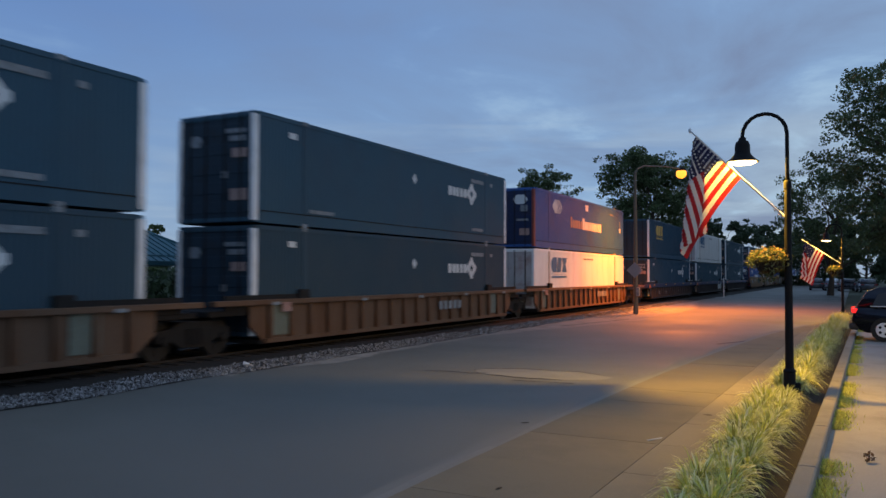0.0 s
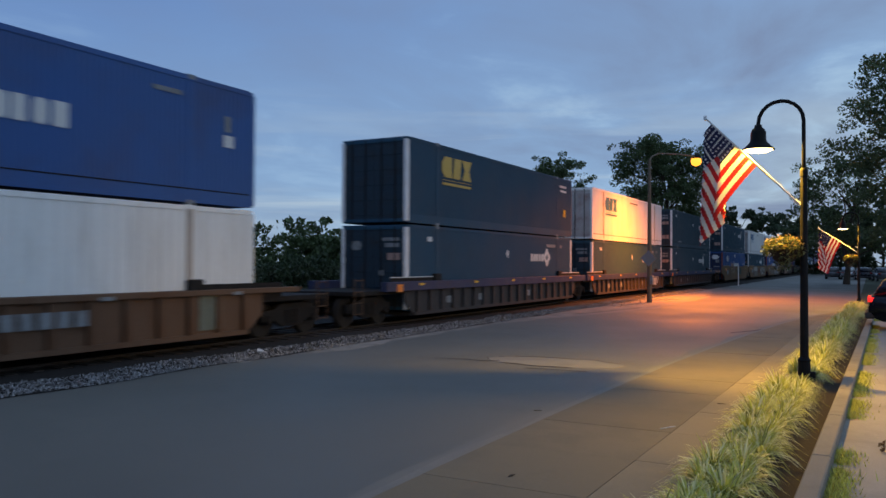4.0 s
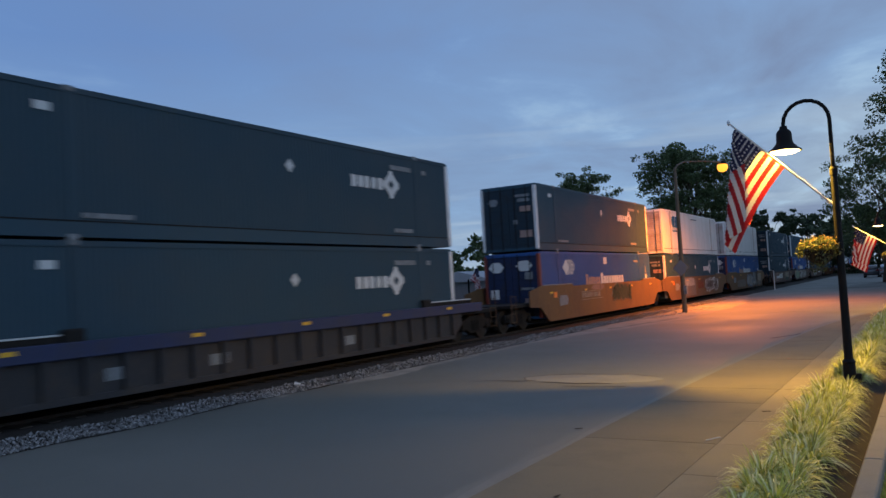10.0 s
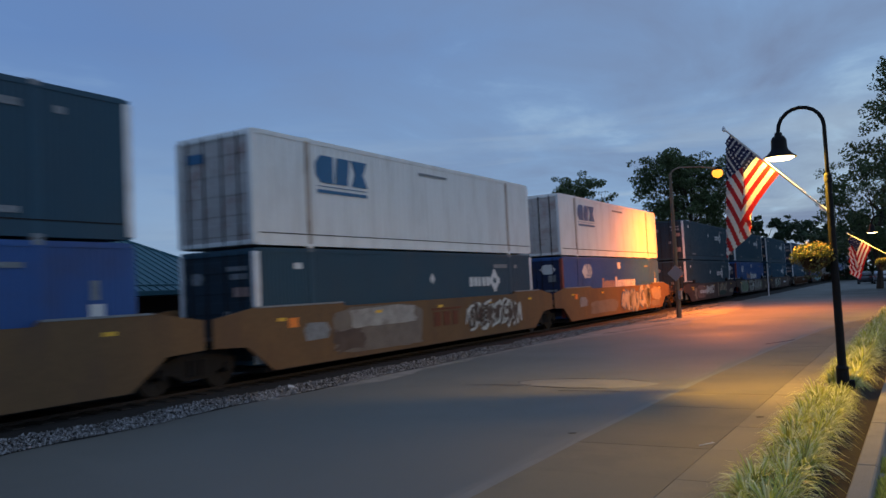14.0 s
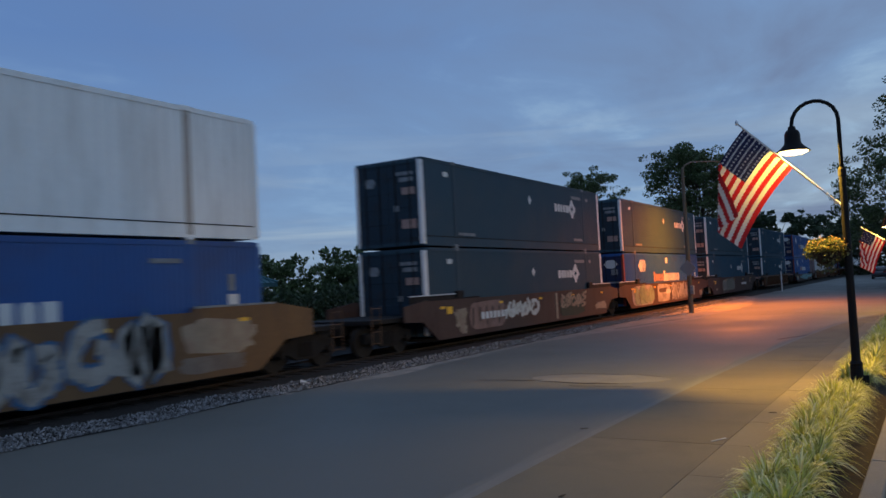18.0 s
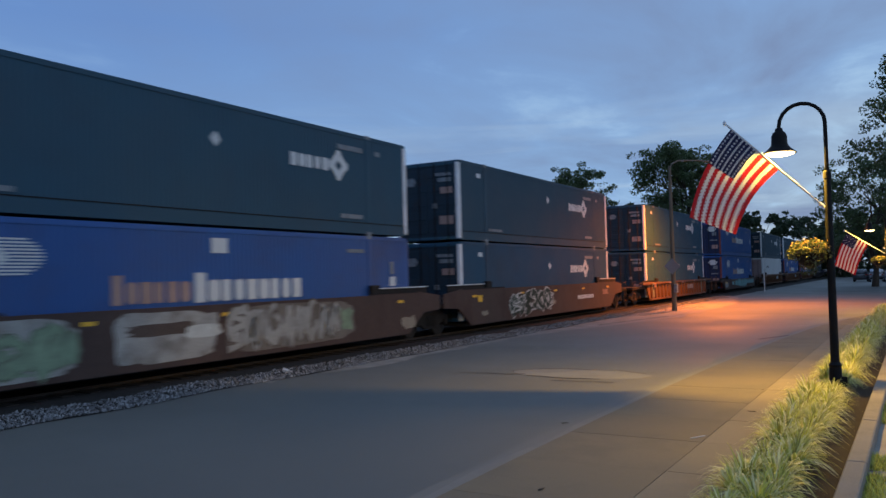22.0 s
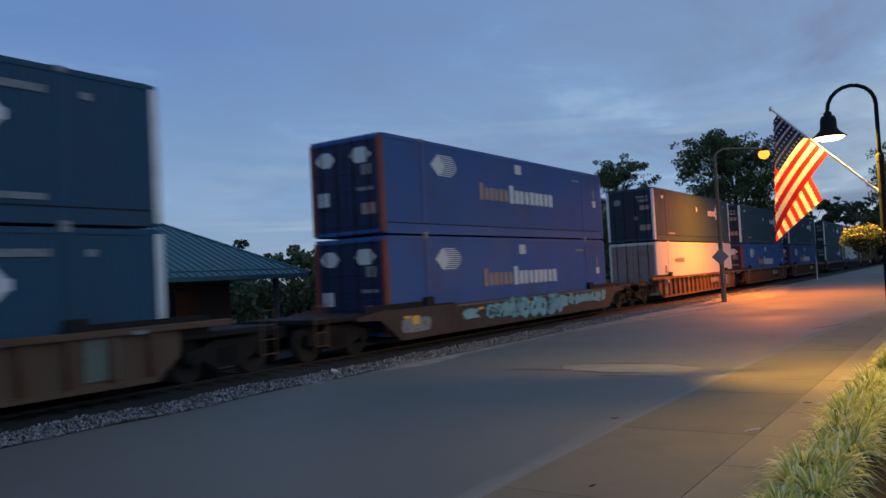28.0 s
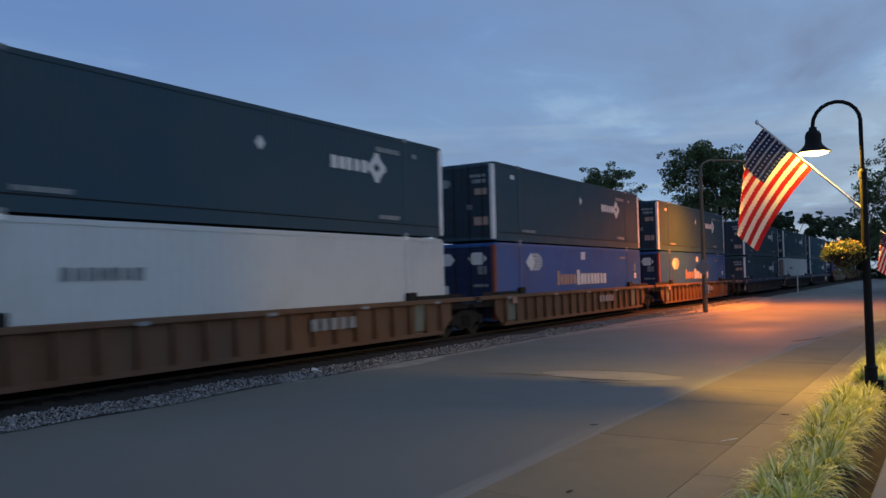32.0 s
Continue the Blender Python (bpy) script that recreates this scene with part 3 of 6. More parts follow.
def container(kind):
    label, paint, style = CONTAINERS[kind]
    root = thing("freight_container", label, "container", "stacked containers")
    pale = style in ("rail", "plain")
    k = "pale" if pale else "dark"
    part("body", shared("body|" + kind, lambda: container_body(58 if pale else 116, {"rail": 0.014, "plain": 0.005}.get(style, 0.010)), paint), None, root)
    frame_paint = {"ring": GALV, "stack": REDP, "rail": paint, "plain": paint, "gold": GALV}[style]
    for x0, x1 in ((-H, -H + 0.12), (H - 0.12, H)):
        for y0, y1 in ((0.0, 0.2), (LEN - 0.2, LEN)):
            m = frame_paint if (y0 == 0 or style == "ring") else paint
            part("corner_post", shared(f"corner_post|{kind}{x0:.2f}{y0:.1f}", lambda: boxed(x0, x1, y0, y1, 0.1, HIG - 0.1, 0.01), m), None, root)
        for y in (2.02, 14.0):
            part("lifting_post", shared(f"lifting_post|{kind}{x0:.2f}{y}", lambda: boxed(x0 + 0.004, x1 + (0.004 if x0 > 0 else -0.012), y, y + 0.16, 0.05, HIG + 0.0, 0.008), STAINED if style == "rail" else paint), None, root)
            for z0 in (0.0, HIG - 0.1):
                part("lifting_casting", shared(f"lifting_casting|{k}{x0:.2f}{y}{z0}", lambda: boxed(x0 - 0.006, x1 + 0.008, y - 0.03, y + 0.2, z0, z0 + 0.118, 0.012), MARK_DIM if not pale else paint), None, root)
        part("top_rail", shared(f"top_rail|{kind}{x0:.2f}", lambda: boxed(x0 + (0.05 if x0 < 0 else 0.03), x1 - (0.03 if x0 < 0 else -0.002), 0.2, LEN - 0.2, HIG - 0.12, HIG - 0.01), paint), None, root)
        part("bottom_rail", shared(f"bottom_rail|{kind}{x0:.2f}", lambda: boxed(x0 + 0.01, x1 - 0.002 + (0.004 if x0 > 0 else 0), 0.2, LEN - 0.2, 0.05, 0.34), paint), None, root)
    for y0 in (0.0, LEN - 0.2):
        for z0 in (0.07, HIG - 0.17):
            part("end_rail", shared(f"end_rail|{kind}{y0:.0f}{z0:.1f}", lambda: boxed(-H + 0.12, H - 0.12, y0 + 0.02, y0 + 0.18, z0, z0 + 0.11, 0.01), paint), None, root)
    # doors on the leading end
    for s in (-1, 1):
        a, b = sorted((s * 0.01, s * (H - 0.13)))
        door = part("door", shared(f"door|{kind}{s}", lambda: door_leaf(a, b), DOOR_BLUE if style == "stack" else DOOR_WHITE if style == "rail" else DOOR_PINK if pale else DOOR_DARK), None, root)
        for f in (0.25, 0.72):
            x = a + (b - a) * f
            part("locking_bar", shared(f"locking_bar|{k}{s}{f}", lambda: tube(bmesh.new(), [(x, 0.02, 0.06), (x, 0.02, HIG - 0.08)], 0.02, 6), STEEL), None, door)
    put = lambda name, mk, m, lab="": part(name, shared(f"{name}|{style}{m.name}", mk, m), None, root, lab)
    if style == "ring":
        put("logo", mk_ring, MARK, "white diamond ring emblem")
        blocks(root, 10.7, 12.3, 1.71, 2.05, 5, 0.16, MARK)
        put("placard", lambda: prism(bmesh.new(), [(8.0, 2.02), (8.16, 1.84), (8.32, 2.02), (8.16, 2.2)], "x", FACE - 0.002, FACE + 0.006), MARK)
        put("stripe_plate", lambda: quad(bmesh.new(), 2.3, 3.45, 0.42, 0.52), MARK_DIM)
        put("number_plate", lambda: quad(bmesh.new(), 12.65, 13.8, 2.37, 2.51), MARK_DIM)
        put("weight_plate", lambda: quad(bmesh.new(), 12.75, 13.75, 0.46, 0.58), MARK_DIM)
        put("rail_groove", lambda: quad(bmesh.new(), 0.2, LEN - 0.2, 0.345, 0.37), STEEL)
        put("sticker", lambda: quad(bmesh.new(), 1.40, 1.72, 2.36, 2.52), MARK)
        put("far_sticker", lambda: quad(bmesh.new(), 14.45, 14.68, 2.36, 2.50), MARK_DIM)
        put("end_logo", lambda: end_quad(bmesh.new(), -0.95, -0.45, 2.05, 2.35, 0.12), MARK_DIM)
        put("end_number_plate", lambda: end_quad(bmesh.new(), 0.35, 1.0, 2.35, 2.46), MARK_DIM)
        put("end_weight_plate", lambda: end_quad(bmesh.new(), 0.45, 1.0, 2.14, 2.28), MARK_DIM)
        put("end_label", lambda: end_quad(bmesh.new(), 0.50, 1.06, 0.62, 0.92), MARK_PINK)
        put("end_notice", lambda: end_quad(bmesh.new(), 0.55, 1.04, 1.72, 1.95), MARK_PINK)
        put("end_sticker", lambda: end_quad(bmesh.new(), 0.22, 0.4, 1.2, 1.38), MARK_DIM)
    elif style == "stack":
        put("hexagon_emblem", mk_hex, MARK, "white diamond emblem")
        for i in range(11):
            z = 1.87 + i * 0.062
            part("emblem_stripe", shared(f"emblem_stripe|{i}", lambda: quad(bmesh.new(), 3.36 - abs(i - 5) * 0.075, 4.0 - abs(i - 5) ** 2 * 0.012, z, z + 0.034), MARK), None, root)
        blocks(root, 5.4, 7.45, 1.26, 1.70, 6, 0.16, MARK_PINK, 0.14)
        blocks(root, 7.5, 11.1, 1.24, 1.72, 9, 0.16, MARK, 0.16)
        put("rail_groove", lambda: quad(bmesh.new(), 0.2, LEN - 0.2, 0.345, 0.37), STEEL)
        put("square_mark", lambda: quad(bmesh.new(), 8.0, 8.48, 2.32, 2.66), MARK)
        put("end_mark", lambda: quad(bmesh.new(), 15.12, 15.3, 1.78, 2.15), MARK_DIM)
        put("square_label", lambda: quad(bmesh.new(), 15.08, 15.4, 1.42, 1.70), MARK)
        put("number_plate", lambda: quad(bmesh.new(), 13.0, 13.8, 2.40, 2.50), MARK_DIM)
        put("end_hexagon", lambda: end_quad(bmesh.new(), -1.1, -0.36, 2.08, 2.52, 0.2), MARK)
        put("end_emblem", lambda: end_quad(bmesh.new(), 0.2, 0.98, 2.1, 2.54, 0.2), MARK)
        put("end_label", lambda: end_quad(bmesh.new(), 0.55, 1.05, 0.62, 0.94), MARK_PINK)
        put("end_plate", lambda: end_quad(bmesh.new(), -1.05, -0.65, 0.95, 1.35), MARK)
        put("end_sticker", lambda: end_quad(bmesh.new(), 0.6, 0.95, 1.75, 2.05), MARK_DIM)
        put("end_number_plate", lambda: end_quad(bmesh.new(), 0.4, 1.0, 1.3, 1.4), MARK_DIM)
    elif style == "rail":
        rail_logo(root, MARK_BLUE)
        put("number_plate", lambda: quad(bmesh.new(), 7.6, 9.4, 2.48, 2.56), MARK_DIM)
        put("lower_stripe", lambda: quad(bmesh.new(), 0.2, LEN - 0.2, 0.34, 0.365), STEEL)
        put("end_logo", lambda: end_quad(bmesh.new(), -0.95, -0.3, 2.2, 2.45), MARK_BLUE)
    elif style == "plain":
        blocks(root, 3.2, 5.0, 1.75, 2.0, 7, 0.12, MARK_DIM)
        put("sticker", lambda: quad(bmesh.new(), 1.4, 1.7, 1.2, 1.6), MARK_DIM)
    else:
        rail_logo(root, MARK_GOLD)
        put("number_plate", lambda: quad(bmesh.new(), 14.4, 15.3, 2.42, 2.52), MARK)
        put("weight_plate", lambda: quad(bmesh.new(), 14.5, 15.3, 2.2, 2.3), MARK)
        put("yellow_label", lambda: quad(bmesh.new(), 14.9, 15.2, 1.0, 1.35), YELLOW)
    return root


STAINED = mat("stained_post_paint", (0.42, 0.36, 0.31), 0.7, 0, 0.2, 2, 30, 0, (0.12, 0.07, 0.05), 0.8, 1.6, stretch=(1, 1, 0.5))
# doors of blue and dark containers: a darker tone than their side walls
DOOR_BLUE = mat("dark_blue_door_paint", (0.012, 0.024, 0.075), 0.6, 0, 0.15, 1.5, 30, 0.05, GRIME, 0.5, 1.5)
DOOR_WHITE = mat("stained_white_door_paint", (0.46, 0.44, 0.43), 0.7, 0, 0.15, 1.5, 30, 0.05, (0.30, 0.17, 0.15), 0.75, 1.1)
DOOR_PINK = mat("rusty_pale_door_paint", (0.27, 0.21, 0.21), 0.75, 0, 0.2, 1.5, 30, 0.05, (0.17, 0.09, 0.085), 0.85, 1.4, stretch=(1, 1, 0.4))
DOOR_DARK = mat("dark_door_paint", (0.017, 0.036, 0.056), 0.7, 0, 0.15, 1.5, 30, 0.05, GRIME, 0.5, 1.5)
RUSTY = mat("pink_rust_stain", (0.34, 0.19, 0.16), 0.8, 0, 0.35, 2.5, 20, 0, (0.5, 0.45, 0.42), 0.7, 2.5)


def door_leaf(a, b):
    """A leaf pressed in five broad panels."""
    out = [(0.10, HIG - 0.13), (0.10, 0.14), (0.05, 0.14)]
    for i in range(5):
        z = 0.3 + i * 0.5
        out += [(0.05, z), (0.037, z + 0.015), (0.037, z + 0.285), (0.05, z + 0.3)]
    return prism(bmesh.new(), out + [(0.05, HIG - 0.13)], "x", a, b)


# ---- well wagons ----
ZR = 0.085  # top of the rail


def side_plate(style):
    """Outline of the near side of a wagon unit: (y, z)."""
    t = {"tan": 1.60, "chord": 1.62, "buff": 1.80, "brown": 1.62, "low": 1.24}[style]
    b = 0.33
    if style in ("buff", "brown", "low"):
        e = t - 0.16
        up = 0.06 if style == "buff" else 0.0
        return [(-1.55, e), (-1.55, 1.0), (-0.55, 0.95), (0.35, b), (LEN - 0.35, b), (LEN + 0.55, 0.95), (LEN + 1.55, 1.0), (LEN + 1.55, e), (LEN + 0.2, t + up), (LEN - 2.2, t + up), (LEN - 2.3, t - 0.05), (3.2, t - 0.05), (3.1, t + up), (-0.2, t + up)]
    return [(-0.2, t - 0.2), (-0.2, 0.75), (0.35, b), (LEN - 0.35, b), (LEN + 0.2, 0.75), (LEN + 0.2, t - 0.2)]


def ribbon(bm, pts, w, x):
    """A painted stroke: a flat band through the points (y, z)."""
    n = len(pts)
    side = []
    for i, (y, z) in enumerate(pts):
        a, b = pts[max(0, i - 1)], pts[min(n - 1, i + 1)]
        d = Vector((b[0] - a[0], b[1] - a[1])).normalized()
        k = w * (0.75 + 0.5 * random.random())
        side.append((bm.verts.new((x, y - d.y * k, z + d.x * k)), bm.verts.new((x, y + d.y * k, z - d.x * k))))
    for (a, b), (c, d) in zip(side, side[1:]):
        f = bm.faces.new((a, b, d, c))
        if f.normal.x < 0:
            f.normal_flip()


def curl(rng):
    """A free curl in the unit square: a wandering hook, an open loop or a wave on its side."""
    kind = rng.randrange(3)
    if kind == 0:
        a0, turn = rng.uniform(0, math.tau), rng.choice((-1, 1)) * rng.uniform(3.6, 6.6)
        return [(0.5 + (0.52 - 0.05 * k) * math.cos(a0 + turn * k / 6), 0.5 + (0.52 - 0.06 * k) * math.sin(a0 + turn * k / 6)) for k in range(7)]
    if kind == 1:
        flip = rng.choice((-1, 1))
        return [(0.5 + flip * (0.55 if k % 2 else -0.45) * rng.uniform(0.5, 1.0), k / 5) for k in range(6)]
    return [(-0.15 + 1.3 * k / 6, 0.5 + (0.5 if k % 2 else -0.5) * rng.uniform(0.45, 1.0)) for k in range(7)]


def smooth_line(pts, per=5):
    """A curve through the points."""
    out = []
    P = [pts[0]] + list(pts) + [pts[-1]]
    for a, b, c, d in zip(P, P[1:], P[2:], P[3:]):
        for j in range(per):
            u = j / per
            out.append(tuple(0.5 * (2 * b[k] + (c[k] - a[k]) * u + (2 * a[k] - 5 * b[k] + 4 * c[k] - d[k]) * u * u
                                    + (3 * b[k] - a[k] - 3 * c[k] + d[k]) * u ** 3) for k in (0, 1)))
    return out + [pts[-1]]


def spray(y0, y1, z0, z1, count, seed, w=0.05, lift=0.0, twin=False):
    """Sprayed scrawl: fat leaning curls laid over one another, which spell nothing."""
    rng = random.Random(seed)
    strokes = []
    step = (y1 - y0) / count
    for i in range(count):
        wide = step * rng.uniform(0.82, 1.0)
        a = y0 + i * step + rng.uniform(-0.05, 0.05) * step
        lo, hi = z0 + rng.uniform(0.0, 0.10) * (z1 - z0), z1 - rng.uniform(0.0, 0.14) * (z1 - z0)
        lean = rng.uniform(0.0, 0.25) * step
        for k, line in enumerate([curl(rng) for _ in range(2 if twin else 1)]):
            pts = [(a + wide * (u + rng.uniform(-0.08, 0.08)) + lean * v, lo + (hi - lo) * min(1, max(0, v + rng.uniform(-0.05, 0.05)))) for u, v in line]
            bm = bmesh.new()
            ribbon(bm, smooth_line(pts), w, 1.512 + lift + 0.0006 * ((i * 2 + k) % 16))
            strokes.append(bm)
    return strokes


def scrawl(root, y0, y1, z0, z1, count, seed, w, fill, outline, label, edge=1.5):
    for bm in spray(y0, y1, z0, z1, count, seed, w * edge, 0.0, w < 0.09):
        part("spray_outline", bm, outline, root)
    for bm in spray(y0, y1, z0, z1, count, seed, w, 0.012, w < 0.09):
        part("spray_stroke", bm, fill, root, label)


def patchy(y0, y1, z0, z1, seed, lift=0.0, ragged=0.12):
    """An uneven patch of overpaint on a smooth side."""
    rng = random.Random(seed)
    bm = bmesh.new()
    n = 30
    pts = []
    for i in range(n):
        a = i * math.tau / n
        k = 1 - ragged * (0.5 + 0.5 * noise.noise((math.cos(a) * 2.6 + seed, math.sin(a) * 2.6, 4))) * 1.5 - rng.uniform(0, ragged * 0.7)
        pts.append(((y0 + y1) / 2 + (y1 - y0) / 2 * k * math.copysign(abs(math.cos(a)) ** 0.42, math.cos(a)),
                    (z0 + z1) / 2 + (z1 - z0) / 2 * k * math.copysign(abs(math.sin(a)) ** 0.42, math.sin(a))))
    prism(bm, pts, "x", 1.499, 1.505 + lift)
    return bm


def wheelset():
    bm = bmesh.new()
    tube(bm, [(-0.9, 0, 0), (0.9, 0, 0)], 0.075, 8)
    for s in (-1, 1):
        for r0, r1, a, b in ((0.455, 0.455, 0.68, 0.80), (0.49, 0.49, 0.665, 0.69), (0.14, 0.12, 0.8, 0.9)):
            tube(bm, [(s * a, 0, 0), (s * b, 0, 0)], [r0, r1], 24)
        for k in range(4):
            c, q = math.cos(k * math.pi / 2) * 0.28, math.sin(k * math.pi / 2) * 0.28
            box(bm, s * 0.803 - 0.006, s * 0.803 + 0.006, c - 0.05, c + 0.05, q - 0.05, q + 0.05)
    return bm


def truck_frame(s):
    bm = bmesh.new()
    x = s * 0.98
    pts = [(-1.15, 0.42), (-1.15, 0.68), (-0.75, 0.72), (-0.4, 0.86), (0.4, 0.86), (0.75, 0.72), (1.15, 0.68), (1.15, 0.42), (0.7, 0.44), (0.35, 0.26), (-0.35, 0.26), (-0.7, 0.44)]
    prism(bm, pts, "x", x - 0.07, x + 0.07)
    for y in (-0.915, 0.915):
        tube(bm, [(x - s * 0.02, y, 0.46), (x + s * 0.13, y, 0.46)], [0.13, 0.11], 10)
    for y in (-0.18, 0, 0.18):
        tube(bm, [(x + s * 0.075, y, 0.34), (x + s * 0.075, y, 0.7)], 0.07, 8)
    return bm


WHEELS = []


def truck(root, y, parts_label="dark steel bogie"):
    for s in (-1, 1):
        ob = part("bogie_frame", shared(f"bogie_frame|{s}", lambda: truck_frame(s), STEEL), None, root)
        ob.location = (0, y, ZR)
    ob = part("bolster", shared("bolster", lambda: boxed(-1.0, 1.0, -0.2, 0.2, 0.45, 0.85, 0.02), STEEL), None, root)
    ob.location = (0, y, ZR)
    for dy in (-0.915, 0.915):
        ob = part("wheelset", shared("wheelset", wheelset, WHEEL), None, root)
        WHEELS.append((ob, (0, y + dy, ZR + 0.455)))


WAGONS = {
    "tan": ("ribbed tan well wagon with rust and dust", TAN, TAN),
    "chord": ("black ribbed well wagon with a dark blue top rail", DBLUE, BLACKW),
    "buff": ("smooth buff-coloured well wagon with sprayed scrawl", BUFF, BUFF),
    "brown": ("smooth brown well wagon covered in sprayed scrawl", BROWN, BROWN),
    "low": ("low brown well wagon with pale blue sprayed scrawl", BROWN, BROWN),
}
SPRAY_PALE = mat("pale_spray", (0.52, 0.53, 0.50), 0.7, 0, 0.25, 4, 30)
SPRAY_DARK = mat("dark_green_spray", (0.022, 0.045, 0.036), 0.7, 0, 0.3, 4, 30)
SPRAY_CYAN = mat("pale_blue_spray", (0.20, 0.42, 0.46), 0.7, 0, 0.2, 4, 30)
SPRAY_TEAL = mat("dark_teal_spray", (0.07, 0.15, 0.17), 0.7, 0, 0.2, 4, 30)
SPRAY_GREY = mat("grey_overpaint", (0.17, 0.145, 0.125), 0.8, 0, 0.3, 2, 30, 0, (0.10, 0.07, 0.055), 0.6, 1.6)
SPRAY_GREEN = mat("grey_green_overpaint", (0.15, 0.18, 0.13), 0.8, 0, 0.35, 3, 30, 0, (0.09, 0.06, 0.05), 0.6, 2)
SPRAY_UMBER = mat("umber_overpaint", (0.085, 0.06, 0.05), 0.8, 0, 0.3, 2, 30, 0, (0.13, 0.10, 0.08), 0.6, 1.6)
SPRAY_RUST = mat("faded_rust_stencil", (0.14, 0.045, 0.025), 0.8, 0, 0.3, 4, 30)
SPRAY_BLUE = mat("blue_spray", (0.045, 0.12, 0.24), 0.7, 0, 0.25, 4, 30)
SPRAY_WHITE = mat("greyed_white_overpaint", (0.33, 0.32, 0.30), 0.8, 0, 0.35, 3, 30, 0, (0.16, 0.14, 0.12), 0.8, 2.2)
SPRAY_PINK = mat("pink_brown_overpaint", (0.24, 0.15, 0.13), 0.8, 0, 0.35, 3, 30, 0, (0.12, 0.075, 0.06), 0.8, 2.4, stretch=(1, 2.5, 0.5))
SPRAY_MINT = mat("pale_green_spray", (0.22, 0.30, 0.20), 0.8, 0, 0.3, 3, 30, 0, (0.13, 0.14, 0.11), 0.7, 2.0)
SPRAY_CREAM = mat("cream_overpaint", (0.27, 0.225, 0.17), 0.75, 0, 0.3, 3, 30, 0, (0.2, 0.1, 0.08), 0.6, 2)


def wagon(style, art_front, art_back, seed):
    label, top_paint, paint = WAGONS[style]
    rng = random.Random(seed)
    root = thing("well_wagon", label, "railway wagon", "train of well wagons")
    outline = side_plate(style)
    smooth = style in ("buff", "brown", "low")
    xs = (1.44, 1.50) if smooth else (1.36, 1.40)
    for s in (-1, 1):
        part("side_wall", shared(f"side_wall|{style}{s}", lambda: prism(bmesh.new(), outline, "x", *sorted((s * xs[0], s * xs[1]))), paint), None, root)
    t = max(z for _, z in outline) - (0.06 if style == "buff" else 0.0)
    if not smooth:
        for s in (-1, 1):
            a, b = sorted((s * 1.30, s * 1.53))
            part("top_rail", shared(f"top_rail_w|{style}{s}", lambda: boxed(a, b, -1.5, LEN + 1.5, t - (0.3 if style == "chord" else 0.13), t, 0.015), top_paint), None, root)
            part("bottom_rail", shared(f"bottom_rail_w|{style}{s}", lambda: boxed(*sorted((s * 1.36, s * 1.47)), 0.35, LEN - 0.35, 0.30, 0.42, 0.01), paint), None, root)
        n = 19
        for i in range(n):
            y = 0.5 + i * (LEN - 1.0) / (n - 1)
            ob = part("rib", shared(f"rib|{style}", lambda: prism(bmesh.new(), [(-0.06, 0.42), (0.06, 0.42), (0.06, t - 0.14), (-0.06, t - 0.14)], "x", 1.40, 1.505), paint), None, root)
            ob.location = (0, y, 0)
        if style == "chord":
            for y in (2.6, 5.2, 9.8):
                ob = part("stencil_plate", shared("stencil_plate", lambda: box(bmesh.new(), 1.40, 1.408, 0, 0.55, 0.62, 0.86), MARK_DIM), None, root)
                ob.location = (0, y, 0)
    else:
        up = 0.06 if style == "buff" else 0.0
        for i in range(2):
            part("rub_strip", shared(f"rub_strip|{style}{i}", lambda: boxed(1.5, 1.512, (-0.2, LEN - 2.2)[i], (3.1, LEN + 0.2)[i], t + up - 0.035, t + up + 0.012, 0.004), MARK_DIM if style == "buff" else STEEL), None, root)
    part("well_floor", shared("well_floor", lambda: boxed(-1.36, 1.36, 0.2, LEN - 0.2, 0.29, 0.39), STEEL), None, root)
    # deck over each bogie, with its sloped gussets
    for k, y0, y1 in ((0, -1.5 if art_front else -3.0, 0.0), (1, LEN, LEN + (1.5 if art_back else 3.0))):
        part("end_deck", shared(f"end_deck|{k}{y0:.1f}{y1:.1f}", lambda: boxed(-1.3, 1.3, y0, y1, 1.02, 1.16, 0.02), STEEL), None, root)
        part("end_sill", shared(f"end_sill|{k}{y0:.1f}{y1:.1f}", lambda: boxed(-0.35, 0.35, y0 - (0.2 if k == 0 else 0), y1 + (0.2 if k else 0), 0.72, 1.02, 0.02), STEEL), None, root)
    if art_front is False:
        part("ladder", shared("ladder", lambda: ladder(-2.95), paint), None, root)
        truck(root, -1.75)
        part("coupler", shared("coupler|f", lambda: box(boxed(-0.09, 0.09, -3.75, -3.0, 0.80, 0.98, 0.02), -0.16, 0.16, -3.85, -3.55, 0.74, 1.02, 0.04), STEEL), None, root)
    if art_back:
        truck(root, LEN + 1.68)
    else:
        truck(root, LEN + 1.75)
        part("coupler", shared("coupler|b", lambda: boxed(-0.09, 0.09, LEN + 3.0, LEN + 3.55, 0.80, 0.98, 0.02), STEEL), None, root)
        part("ladder", shared("ladder|b", lambda: ladder(LEN + 2.5), paint), None, root)
    # dark guide plates with a pale upper edge at each end of the well
    for k, (y0, y1, yb) in enumerate(((-1.0, 1.75, 1.75), (LEN - 1.75, LEN + 1.0, LEN - 2.2)) if style != "buff" else ()):
        g = part("guide_plate", shared(f"guide_plate|{t:.2f}{k}", lambda: boxed(1.312, 1.345, y0, y1, t - 0.25, t + 0.12, 0.004), STEEL), None, root)
        if style in ("brown", "chord"):
            part("pale_edge", shared(f"pale_edge|{t:.2f}{k}", lambda: boxed(1.306, 1.352, y0, y1, t + 0.12, t + 0.152, 0.004), MARK), None, g)
